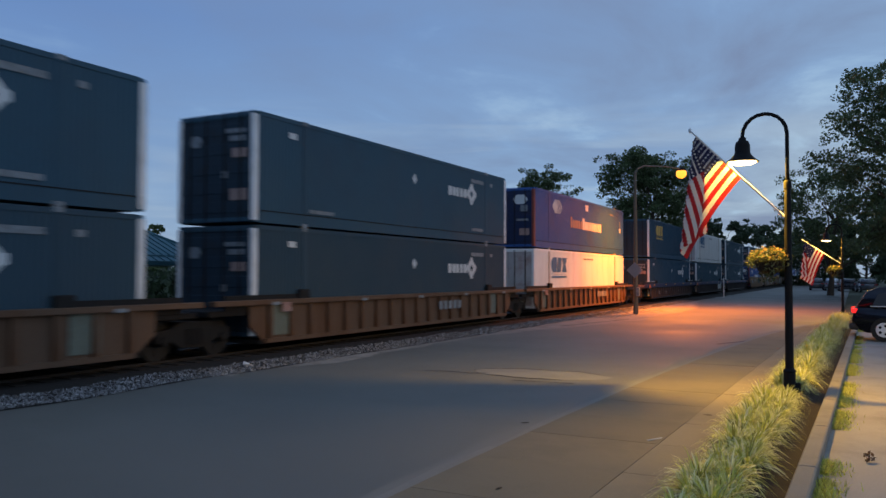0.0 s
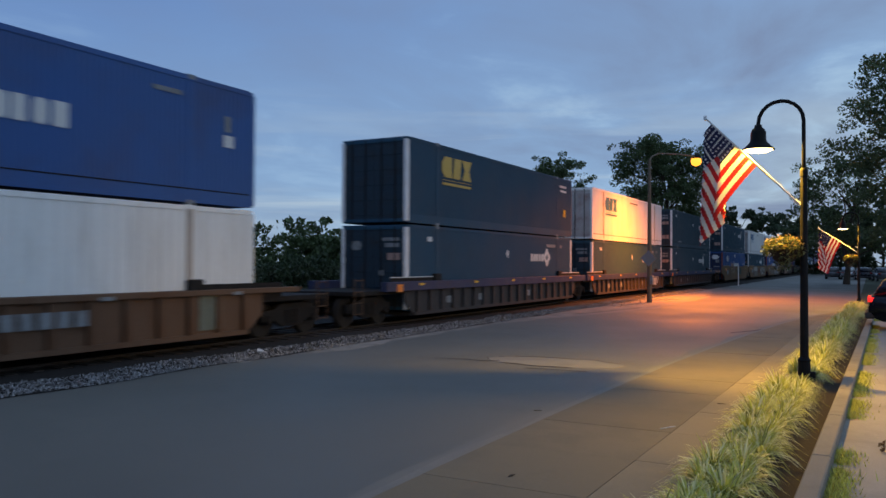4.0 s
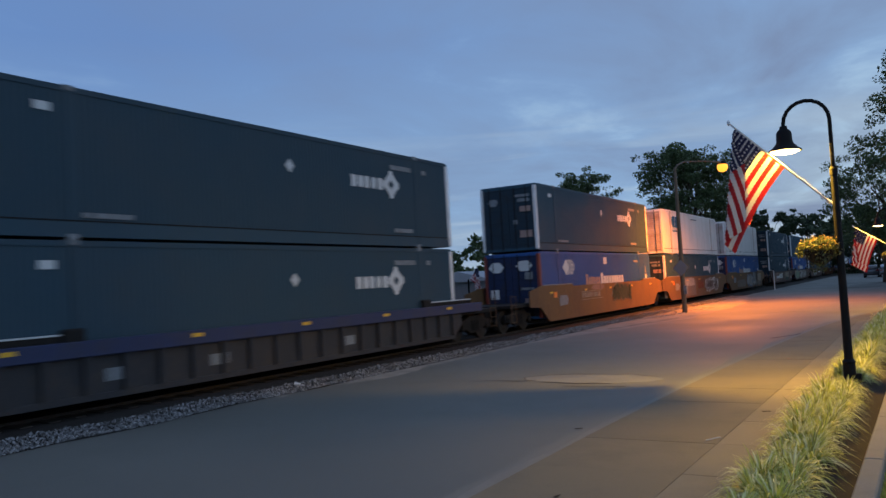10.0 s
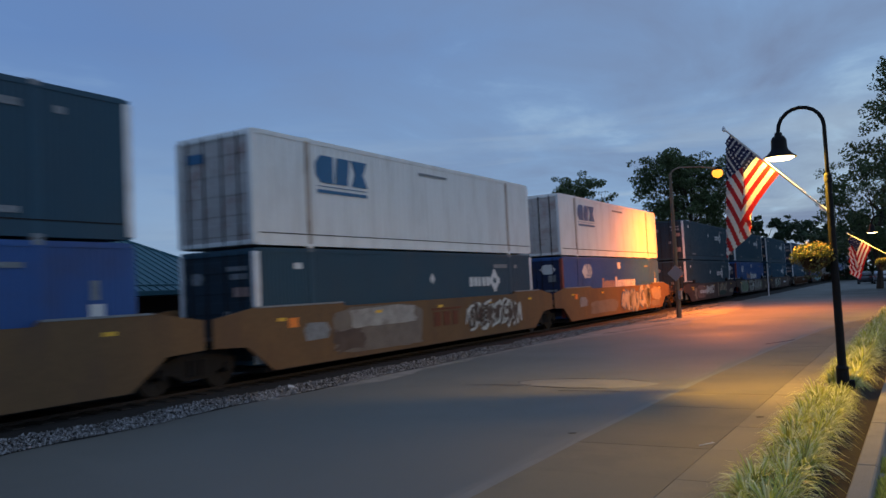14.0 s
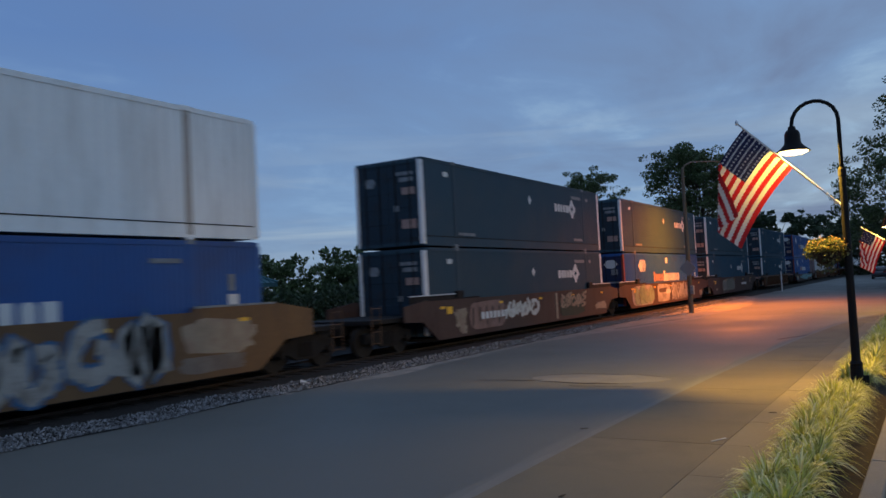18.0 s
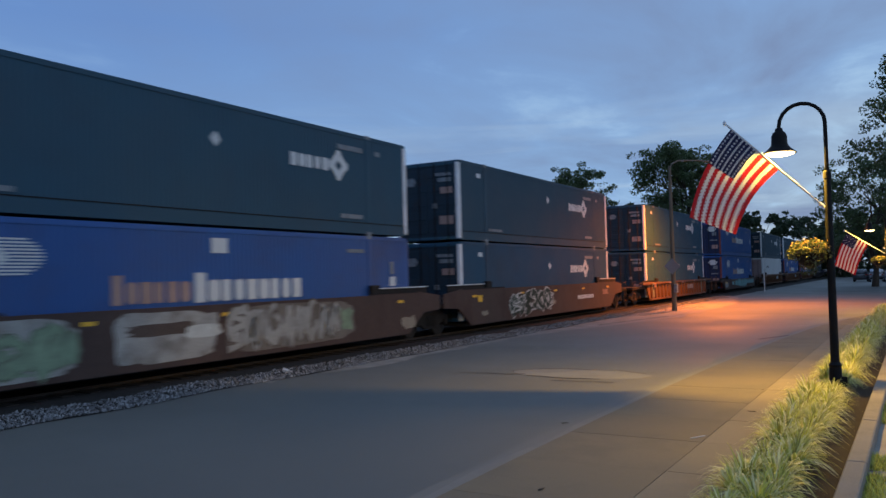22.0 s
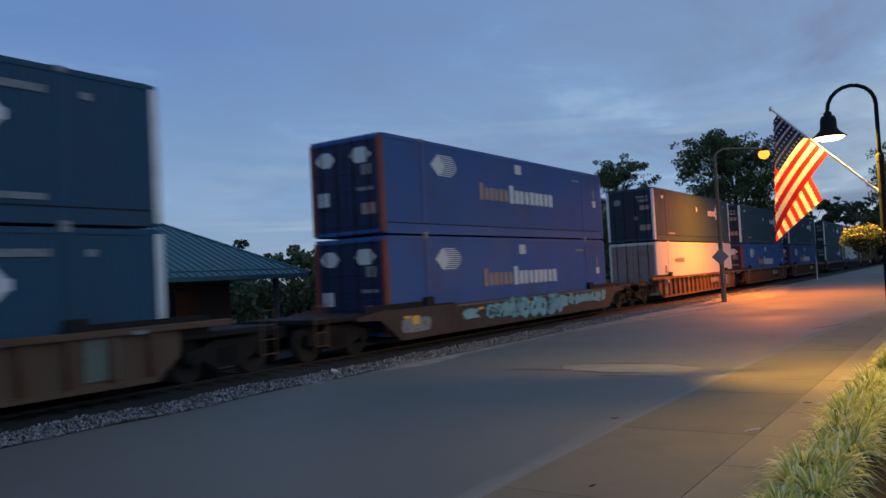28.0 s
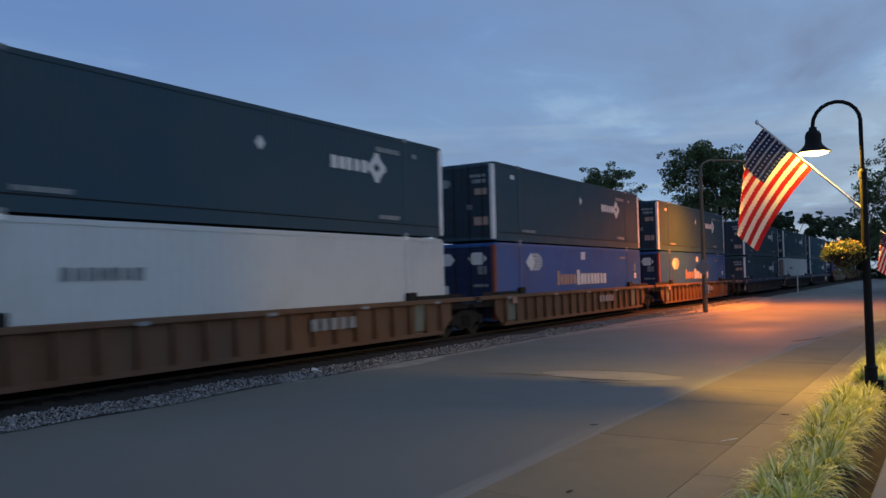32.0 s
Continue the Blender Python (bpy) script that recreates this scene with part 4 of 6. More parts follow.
        part("guide_block", shared(f"guide_block|{t:.2f}{k}", lambda: boxed(1.306, 1.44, yb, yb + 0.45, t - 0.06, t + 0.24, 0.03), STEEL), None, root)
    # reflectors and plates on the near side
    x = 1.53 if not smooth else 1.502
    zt = t - 0.1 if not smooth else t - 0.28
    for i, y in enumerate((0.5, 4.6, 8.1, 11.6, 15.2)):
        ob = part("reflector", shared(f"reflector|{x:.2f}{style == 'tan'}", lambda: boxed(x, x + 0.006, 0, 0.30, -0.04, 0.04), MARK_DIM if style == "tan" else YELLOW), None, root)
        ob.location = (0, y, zt)
    ob = part("placard", shared(f"placard_w|{x:.2f}{style}", lambda: boxed(x, x + 0.008, 0, 0.34, -0.12, 0.12), ORANGE if style in ("chord", "buff") else (RUSTY if style == "tan" else YELLOW)), None, root)
    ob.location = (0, -0.9 if style == "chord" else 0.9, zt - 0.1)
    coat = lambda y0, y1, z0, z1, n, m, lab, ragged=0.12: part("overpaint", patchy(y0, y1, z0, z1, seed * 7 + n, 0.0011 * n, ragged), m, root, lab)
    dashes = lambda y0, y1, z0, z1, n, m: [part("stencil_mark", bars_w(y0 + (y1 - y0) * (i + 0.06 * (i % 3)) / n, y0 + (y1 - y0) * (i + 0.72 + 0.06 * (i % 2)) / n, z0, z1), m, root) for i in range(n)]
    if style == "buff":
        part("plate", shared("plate|buff", lambda: prism(bmesh.new(), [(1.55, 0.92), (2.4, 0.95), (2.5, 1.15), (2.35, 1.36), (1.6, 1.38), (1.45, 1.2)], "x", 1.50, 1.512), MARK_DIM), None, root)
        if seed % 3 == 2:
            dashes(4.2, 6.7, 1.16, 1.38, 8, SPRAY_CREAM)
            part("stencil_edge", bars_w(4.1, 7.0, 1.42, 1.45), SPRAY_CREAM, root)
            part("stencil_edge", bars_w(4.1, 7.0, 1.06, 1.09), SPRAY_CREAM, root)
            coat(5.5, 7.4, 1.46, 1.74, 1, SPRAY_PINK, "faint pinkish overpaint")
            scrawl(root, 8.5, 11.6, 0.85, 1.66, 5, seed, 0.085, SPRAY_DARK, SPRAY_GREY, "dark green sprayed scrawl", 1.5)
        elif seed % 3 == 0:
            coat(2.4, 7.3, 0.40, 1.74, 0, SPRAY_GREY, "dusty grey-brown overpaint", 0.08)
            coat(2.3, 4.2, 0.36, 1.25, 1, SPRAY_UMBER, "dark brown overpaint", 0.3)
            coat(3.0, 7.2, 1.02, 1.73, 2, SPRAY_WHITE, "grey overpaint in a broad band", 0.2)
            coat(4.3, 7.3, 0.40, 0.86, 3, SPRAY_GREY, "dusty grey-brown overpaint", 0.18)
            dashes(7.8, 9.5, 0.88, 1.34, 3, SPRAY_RUST)
            part("stencil_edge", bars_w(7.7, 9.6, 1.40, 1.46), SPRAY_RUST, root)
            coat(9.9, 14.5, 0.46, 1.72, 4, SPRAY_PALE, "fat white sprayed scrawl", 0.3)
            scrawl(root, 10.3, 14.0, 0.62, 1.58, 6, seed, 0.055, SPRAY_UMBER, SPRAY_GREY, "dark sprayed lines", 1.4)
            scrawl(root, 10.1, 14.3, 0.5, 1.66, 5, seed + 40, 0.05, SPRAY_PALE, SPRAY_UMBER, "white sprayed lines", 1.4)
        else:
            coat(2.6, 7.4, 0.45, 1.2, 0, SPRAY_GREY, "dusty overpaint", 0.15)
            scrawl(root, 7.9, 13.2, 0.40, 1.74, 5, seed, 0.15, SPRAY_WHITE, SPRAY_BLUE, "huge greyed white sprayed scrawl with blue edges", 1.45)
            coat(13.3, 16.1, 0.75, 1.66, 1, SPRAY_CREAM, "cream overpaint", 0.22)
            coat(13.2, 15.6, 0.42, 0.85, 2, SPRAY_GREY, "grey-brown overpaint", 0.2)
    elif style == "brown" and seed % 3 == 1:
        coat(1.0, 1.8, 0.55, 0.85, 0, SPRAY_CREAM, "small pale splash", 0.4)
        for i in range(4):
            coat(3.5 + 1.05 * i, 4.85 + 1.05 * i, 0.40 + 0.05 * (i % 2), 1.46 + 0.06 * (i % 3), 3 + i % 2, SPRAY_DARK, "large dark green sprayed scrawl", 0.3)
        scrawl(root, 3.5, 7.6, 0.46, 1.46, 6, seed, 0.105, SPRAY_DARK, SPRAY_PALE, "large dark green sprayed scrawl with pale outline", 1.45)
        scrawl(root, 3.8, 7.9, 0.5, 1.4, 5, seed + 40, 0.028, SPRAY_PALE, SPRAY_DARK, "thin pale sprayed line", 1.5)
        coat(7.9, 8.3, 0.7, 0.98, 1, SPRAY_CREAM, "small pale splash", 0.3)
        dashes(11.0, 13.2, 0.86, 1.04, 9, MARK)
        coat(14.4, 15.6, 0.9, 1.3, 2, SPRAY_PINK, "faint overpaint", 0.3)
    elif style == "brown" and seed % 3 == 2:
        coat(1.2, 2.4, 0.5, 1.4, 0, SPRAY_CREAM, "cream splash", 0.35)
        coat(2.2, 5.3, 0.42, 1.5, 1, SPRAY_PINK, "faded pinkish overpaint", 0.12)
        coat(1.6, 2.3, 0.36, 0.8, 2, SPRAY_CREAM, "cream drip", 0.3)
        for i in range(6):
            coat(2.5 + 0.48 * i, 2.75 + 0.48 * i, 0.45 + 0.05 * (i % 2), 1.46, 3 + i % 2, SPRAY_UMBER, "brown streak", 0.35)
        dashes(3.2, 5.9, 0.82, 1.06, 9, MARK)
        scrawl(root, 5.2, 8.0, 0.62, 1.46, 3, seed, 0.07, SPRAY_PALE, SPRAY_RUST, "pale swirling sprayed scrawl", 1.4)
        part("stripe", bars_w(9.75, 9.95, 0.42, 1.5), SPRAY_CREAM, root)
        coat(10.0, 13.2, 0.40, 1.42, 5, SPRAY_DARK, "dark green overpaint", 0.12)
        scrawl(root, 10.2, 13.2, 0.8, 1.46, 5, seed + 1, 0.05, SPRAY_CREAM, SPRAY_DARK, "thin cream sprayed scrawl", 1.3)
        coat(14.2, 16.2, 0.5, 1.0, 6, SPRAY_CREAM, "pale faded overpaint", 0.3)
    elif style == "brown":
        coat(0.4, 4.7, 0.36, 1.55, 0, SPRAY_WHITE, "greyed white overpaint", 0.08)
        coat(1.1, 4.0, 0.38, 1.05, 1, SPRAY_MINT, "pale green overpaint", 0.25)
        scrawl(root, 0.9, 4.4, 0.45, 1.45, 4, seed, 0.08, SPRAY_MINT, SPRAY_GREEN, "pale green sprayed scrawl", 1.5)
        coat(5.1, 8.1, 0.38, 1.55, 2, SPRAY_WHITE, "greyed white overpaint", 0.12)
        coat(5.3, 7.6, 0.95, 1.3, 3, SPRAY_UMBER, "brown overpaint", 0.25)
        coat(6.9, 8.2, 0.85, 1.2, 4, SPRAY_PALE, "white patch", 0.2)
        coat(8.0, 13.2, 0.38, 1.55, 5, SPRAY_GREY, "grey overpaint", 0.08)
        scrawl(root, 8.1, 12.2, 0.42, 1.52, 6, seed + 2, 0.075, SPRAY_WHITE, SPRAY_UMBER, "greyed white sprayed scrawl", 1.4)
        coat(12.2, 13.1, 0.5, 1.5, 6, SPRAY_MINT, "pale green patch", 0.35)
        coat(15.2, 16.3, 0.42, 0.95, 7, SPRAY_CREAM, "cream splash", 0.3)
    elif style == "low":
        part("plate", patchy(0.3, 1.9, 0.50, 0.95, seed, 0.0, 0.08), MARK_DIM, root)
        part("stripe", bars_w(3.3, 15.4, 1.10, 1.16), SPRAY_GREY, root)
        coat(3.3, 4.9, 0.55, 1.08, 0, SPRAY_CYAN, "pale blue sprayed arrow", 0.4)
        scrawl(root, 5.1, 6.6, 0.62, 1.06, 3, seed, 0.06, SPRAY_CYAN, SPRAY_TEAL, "pale blue sprayed scrawl", 1.4)
        scrawl(root, 6.7, 11.0, 0.46, 1.20, 6, seed + 1, 0.085, SPRAY_CYAN, SPRAY_TEAL, "pale blue sprayed scrawl", 1.35)
        scrawl(root, 11.0, 15.4, 0.66, 1.10, 8, seed + 2, 0.04, SPRAY_CYAN, SPRAY_TEAL, "thin pale blue sprayed scrawl", 1.4)
    elif style == "chord" and seed % 3 == 0:
        scrawl(root, 11.6, 14.2, 0.5, 1.2, 5, seed, 0.05, SPRAY_PALE, SPRAY_UMBER, "pale sprayed scrawl over the ribs")
    elif style == "tan":
        for y in (0.62, 14.25):
            ob = part("repair_panel", shared("repair_panel", lambda: boxed(1.40, 1.43, 0, 0.72, 0.48, 1.38, 0.01), mat("grey_green_panel", (0.15, 0.17, 0.14), 0.8, 0, 0.25, 2, 25, 0.2, RUST, 0.6, 2)), None, root)
            ob.location = (0, y, 0)
        for i in range(5):
            part("stencil_block", bars_w(9.6 + 0.37 * i, 9.86 + 0.37 * i, 0.8, 1.1), MARK_DIM, root)
    return root


def bars_w(y0, y1, z0, z1):
    return boxed(1.500, 1.516, y0, y1, z0, z1)


def ladder(y):
    bm = bmesh.new()
    for dy in (0, 0.42):
        tube(bm, [(1.33, y + dy, 0.45), (1.33, y + dy, 1.55)], 0.016, 6)
    for i in range(4):
        z = 0.5 + i * 0.33
        tube(bm, [(1.33, y, z), (1.33, y + 0.42, z)], 0.012, 6)
    return bm


# the train: place of the front end at the clip's start, upper box, lower box, wagon, joined to its neighbours
GAPS = 23.35, 19.5
CARS = [
    ("navy", "slate", "tan", False, True), ("navy", "slate", "tan", True, True), ("blue", "white", "tan", True, False),
    ("gold", "teal", "chord", False, True), ("white", "navy", "chord", True, True), ("slate", "slate", "chord", True, False),
    ("navy", "blue", "buff", False, True), ("white", "navy", "buff", True, True), ("white", "blue", "buff", True, False),
    ("slate", "slate", "brown", False, True), ("navy", "blue", "brown", True, True), ("navy", "teal", "brown", True, False),
    ("teal", "teal", "tan", False, False), ("blue", "blue", "low", False, False),
    ("slate", "plain", "tan", False, True), ("slate", "blue", "tan", True, True), ("navy", "blue", "tan", True, False),
    ("slate", "slate", "chord", False, True), ("slate", "plain", "chord", True, True), ("navy", "navy", "chord", True, False),
    ("slate", "blue", "buff", False, True), ("navy", "slate", "buff", True, True), ("white", "slate", "buff", True, False),
]
XT, ZC = -14.615, 0.40
FIRST = -4.3
TRAIN = []


def build_train():
    proto, u = {}, FIRST
    for i, (up, low, style, jf, jb) in enumerate(CARS):
        w = wagon(style, jf, jb, 11 + i)
        TRAIN.append((w, u, 0.0))
        for kind, z in ((low, ZC), (up, ZC + HIG + 0.005)):
            if kind not in proto:
                proto[kind] = container(kind)
                ob = proto[kind]
            else:
                ob = copy_thing(proto[kind], Matrix.Identity(4))
            TRAIN.append((ob, u, z))
        u += GAPS[1] if jb else GAPS[0]


def run(t):
    """Metres that the train has gone at t seconds."""
    return 9.033 * t - 0.00228 * t * t


build_train()


# ---- lamps by the street ----
def street_lamp(at, name, label):
    x, y = at
    root = thing(name, label, "street lamp", "street lamps", at=(x, y, 0))
    part("base", lathe(bmesh.new(), [(0.135, 0.0), (0.135, 0.09), (0.10, 0.12), (0.092, 0.42), (0.105, 0.45), (0.068, 0.50)], sides=16), POST, root)
    part("outlet_box", boxed(0.08, 0.17, -0.05, 0.05, 0.10, 0.26, 0.01), POST, root)
    part("shaft", lathe(bmesh.new(), [(0.068, 0.50), (0.052, 3.5), (0.062, 3.52), (0.062, 3.62), (0.042, 3.66)], sides=14), POST, root)
    r = 0.355
    pts = [(0, 0, 3.6), (0, 0, 4.44)] + [(-r + r * math.cos(a), 0, 4.46 + r * math.sin(a)) for a in [math.pi * i / 10 for i in range(11)]] + [(-2 * r, 0, 4.34)]
    part("gooseneck", tube(bmesh.new(), pts, 0.032, 10), POST, root, smooth=True)
    bell = [(0.035, 0.42), (0.06, 0.41), (0.065, 0.36), (0.10, 0.34), (0.125, 0.28), (0.13, 0.15), (0.145, 0.11), (0.20, 0.05), (0.265, 0.0), (0.27, -0.015), (0.255, -0.015), (0.19, 0.035), (0.12, 0.10), (0.05, 0.16)]
    part("shade", lathe(bmesh.new(), bell, at=(-2 * r, 0, 4.02), sides=24), POST, root, "black bell-shaped metal shade", smooth=True)
    bulb = part("bulb", lathe(bmesh.new(), [(0.02, 0.08), (0.12, 0.06), (0.22, 0.0), (0.235, -0.02), (0.16, -0.055), (0.02, -0.075)], at=(-2 * r, 0, 4.02), sides=20), WARM_GLASS, root, "lit warm white lamp glass", smooth=True)
    bulb.visible_shadow = False
    part("flag_bracket", tube(bmesh.new(), [(-0.05, 0, 3.04), (-0.14, 0, 3.12)], 0.03, 8), GALV, root)
    part("basket_arm", tube(bmesh.new(), [(0, 0, 2.38), (-0.30, 0, 2.40)], 0.014, 6), POST, root)
    return root


L1, L2 = (-0.98, 14.42), (-0.49, 41.3)
street_lamp(L1, "street_lamp", "black gooseneck street lamp with lit bell shade")
street_lamp(L2, "street_lamp", "distant black gooseneck street lamp, lit").scale = (0.925,) * 3


def sodium_pole():
    root = thing("utility_lamp_pole", "tall steel pole with a lit sodium lamp on its arm", "street lamp", at=(-10.1, 41.0, 0))
    part("pole", lathe(bmesh.new(), [(0.13, 0), (0.12, 1.6), (0.075, 7.4), (0.05, 7.5)], sides=12), mat("pole_steel", (0.14, 0.11, 0.08), 0.6, 0.3, 0.2, 3, 30), root)
    part("arm", tube(bmesh.new(), [(0, 0, 7.35), (0.06, 0.2, 7.62), (0.25, 0.9, 7.86), (0.8, 3.6, 8.12), (1.18, 5.75, 8.24)], [0.045, 0.042, 0.04, 0.035, 0.03], 8), MATS["pole_steel"], root)
    part("lamp_head", lathe(bmesh.new(), [(0.06, 0.20), (0.20, 0.13), (0.29, 0.0), (0.25, -0.02), (0.06, 0.03)], at=(1.22, 6.0, 8.16), sides=14), POST, root)
    g = part("lamp_glass", lathe(bmesh.new(), [(0.24, 0.0), (0.30, -0.11), (0.30, -0.24), (0.21, -0.39), (0.04, -0.46)], at=(1.22, 6.0, 8.15), sides=18), SODIUM_GLASS, root, "glowing orange lamp glass", smooth=True)
    g.visible_shadow = False
    part("meter_box", boxed(0.08, 0.24, -0.28, -0.02, 0.95, 1.4, 0.02), MARK_DIM, root)
    sign = part("sign", prism(bmesh.new(), [(-0.42, 2.3), (0, 1.88), (0.42, 2.3), (0, 2.72)], "y", -0.20, -0.19), mat("sign_back", (0.25, 0.25, 0.27), 0.5, 0.4, 0.1, 4, 30), root, "diamond sign seen from its back")
    return root


sodium_pole()


# ---- flags ----
FLAG_RED = mat("flag_red", (0.42, 0.02, 0.025), 0.85, 0, 0.08, 6, 60)
FLAG_WHITE = mat("flag_white", (0.72, 0.70, 0.68), 0.85, 0, 0.05, 6, 60)
FLAG_BLUE = mat("flag_blue", (0.022, 0.024, 0.075), 0.85, 0, 0.08, 6, 60)


def cloth(m):
    """Let some light through thin cloth."""
    N, L = m.node_tree.nodes, m.node_tree.links
    b, out = N["Principled BSDF"], N["Material Output"]
    src = b.inputs["Base Color"].links[0].from_socket
    tr, mx = N.new("ShaderNodeBsdfTranslucent"), N.new("ShaderNodeMixShader")
    L.new(src, tr.inputs[0])
    mx.inputs[0].default_value = 0.14
    L.new(b.outputs[0], mx.inputs[1]); L.new(tr.outputs[0], mx.inputs[2]); L.new(mx.outputs[0], out.inputs[0])


for m in (FLAG_RED, FLAG_WHITE, FLAG_BLUE):
    cloth(m)
HOIST, FLY = 1.03, 1.64
BIAS = 0.17  # the weave pulls askew by this much as it hangs


def flag_piece(w, h, m, stars):
    """One small rigid piece of the cloth: x along the fly, y down the hoist."""
    bm = bmesh.new()
    o = 0.003
    bm.faces.new([bm.verts.new(c) for c in ((-o, -o, 0), (w + o, w * BIAS - o, 0), (w + o, h + w * BIAS + o, 0), (-o, h + o, 0))]).material_index = m
    for cx in stars:
        for side in (0.002, -0.002):
            r = 0.026
            star = [bm.verts.new((cx + (r if q % 2 == 0 else r * 0.42) * math.sin(q * math.pi / 5), h / 2 + cx * BIAS - (r if q % 2 == 0 else r * 0.42) * math.cos(q * math.pi / 5), side)) for q in range(10)]
            bm.faces.new(star if side > 0 else star[::-1]).material_index = 1
    return bm


FLAGS = []


def flag(base, tip, n, label, phase, calm, step):
    base, tip = Vector(base), Vector(tip)
    out = base - tip
    root = thing("flag", label, "flag", "flags on the street lamps", at=tuple(tip))
    root.rotation_euler = (0, 0, math.atan2(out.y, out.x))
    d = Vector((math.hypot(out.x, out.y), 0, out.z))
    end = d + d.normalized() * 0.02
    part("flag_pole", tube(bmesh.new(), [-d.normalized() * 0.1, end], 0.016, 8), GALV, root, "pale metal pole")
    part("finial", lathe(bmesh.new(), [(0.005, 0.05), (0.028, 0.02), (0.028, -0.02), (0.005, -0.05)], at=tuple(-d.normalized() * 0.12), sides=10), GALV, root)
    w, h = FLY / n, HOIST / 13
    pieces = []
    for i in range(n):
        for k in range(13):
            canton = k < 7 and (i + 0.5) * w < 0.4 * FLY
            m = 2 if canton else (0 if k % 2 == 0 else 1)
            stars = (w * 0.25, w * 0.75) if canton and k % 2 else (w * 0.5,) if canton else ()
            me = shared(f"flag_piece|{n}{m}{len(stars)}", lambda: flag_piece(w, h, m, stars), [FLAG_RED, FLAG_WHITE, FLAG_BLUE])
            pieces.append((part("flag_piece", me, None, root), i * w, k * h, w, h))
    FLAGS.append((pieces, d.normalized(), phase, calm, step))
    return root


flag((-1.060, 14.36, 3.068), (-2.417, 14.05, 4.473), 27, "striped flag with a starred blue corner on a slanted pole", 0.0, 1.0, 0.125)
flag((-0.57, 41.3, 2.62), (-2.08, 41.3, 3.68), 6, "distant striped flag on a slanted pole", 1.7, 0.3, 0.25)
POST_FAR = (-20.85, 37.75)
far_post = thing("flag_post", "thin dark post behind the track", "post", at=(*POST_FAR, 0))
part("shaft", lathe(bmesh.new(), [(0.06, 0.0), (0.05, 2.3), (0.02, 2.36)], sides=10), POST, far_post)
flag((-21.0, 37.7, 1.95), (-20.35, 37.9, 3.0), 6, "small striped flag on a post behind the railway", 0.8, 0.25, 0.25).scale = (0.72,) * 3
# how far the breeze lifts the cloth: 0 hangs in folds, 1 flies out flat
BREEZE = [(0, 0.0), (3.5, 0.06), (6, 0.03), (9, 0.0), (13, 0.02), (15.5, 0.05), (17.5, 0.16), (18.0, 0.3), (18.5, 0.62), (19, 0.7), (20, 0.62), (21.2, 0.95), (22.2, 1.0), (23, 0.6),
          (24.5, 0.66), (25.6, 0.4), (26.5, 0.16), (27.2, 0.05), (28, 0.02), (29, 0.0), (30.5, 0.05), (31.3, 0.06), (32, 0.17)]


def breeze(t):
    for (a, p), (b, q) in zip(BREEZE, BREEZE[1:]):
        if t <= b:
            k = (t - a) / (b - a)
            return p + (q - p) * k * k * (3 - 2 * k)
    return BREEZE[-1][1]


def fold(e, width, r, side):
    """The gathered tail: how far across and out the cloth has come e metres past the fold."""
    arc = math.pi * r
    if e < arc:
        return r * math.sin(e / r), side * r * (1 - math.cos(e / r))
    e -= arc
    if e < width:
        return -e, side * 2 * r
    e -= width
    if e < arc * 0.5:
        k = e / (0.5 * r)
        return -width - 0.5 * r * math.sin(k), side * (2 * r - 0.5 * r * (1 - math.cos(k)))
    return -width + e - arc * 0.5, side * r


def cloth_point(f, h, a, fly, phase, s, t):
    """Where the point f along the fly and h down the hoist lies, with the breeze s."""
    u, k = f / FLY, h / HOIST
    # hanging cloth swings towards the plumb line
    sag = radians((5 + 8 * u) * (1 - s) + (5 + 15 * u) * s)
    c, n = math.cos(sag), math.sin(sag)
    p = a * (h + 0.03) + Vector((fly.x * c - fly.z * n, 0, fly.z * c + fly.x * n)) * f
    p.x += 0.05 * u * math.sin(t * 1.3 + phase)
    p.z += 0.42 * u * k * s
    p.y += (0.45 - 0.38 * s) * u
    p.y += (0.03 + 0.04 * s) * u * math.sin(f * 3.2 + h * 1.2 - t * 2.6 + phase)
    lean = 0.08 + 0.05 * math.sin(t * 0.55 + 2.4)
    nx = Vector((-1.0, 0, lean)).normalized()
    e = (p - Vector((0.03 - 1.15 * s + 0.02 * math.sin(t * 0.9 + phase), 0, 0))).dot(nx)
    if e > 0:
        late = min(1.0, max(0.0, (t - 26.6) / 2.2))
        late = late * late * (3 - 2 * late)
        dx, dy = fold(e, 0.33 + 0.67 * late, 0.05, -math.cos(math.pi * late))
        p += nx * (dx - e)
        p.y += dy
    return p


def flag_pose(f, h, w, ht, a, phase, s, t):
    fly = Vector((a.z, 0, -a.x))
    if fly.z > 0:
        fly = -fly
    at = lambda i, j: cloth_point(f + i * w, h + j * ht, a, fly, phase, s, t)
    o, p, q, r = at(0, 0), at(1, 0), at(0, 1), at(1, 1)
    d = (q + r - o - p).normalized()
    v = (p + r - o - q)
    v = (v - d * v.dot(d)).normalized()
    m = Matrix((v, d, v.cross(d))).transposed().to_4x4()
    m.translation = (o + p + q + r) / 4 - v * (w / 2) - d * (ht / 2 + w * BIAS / 2)
    return m


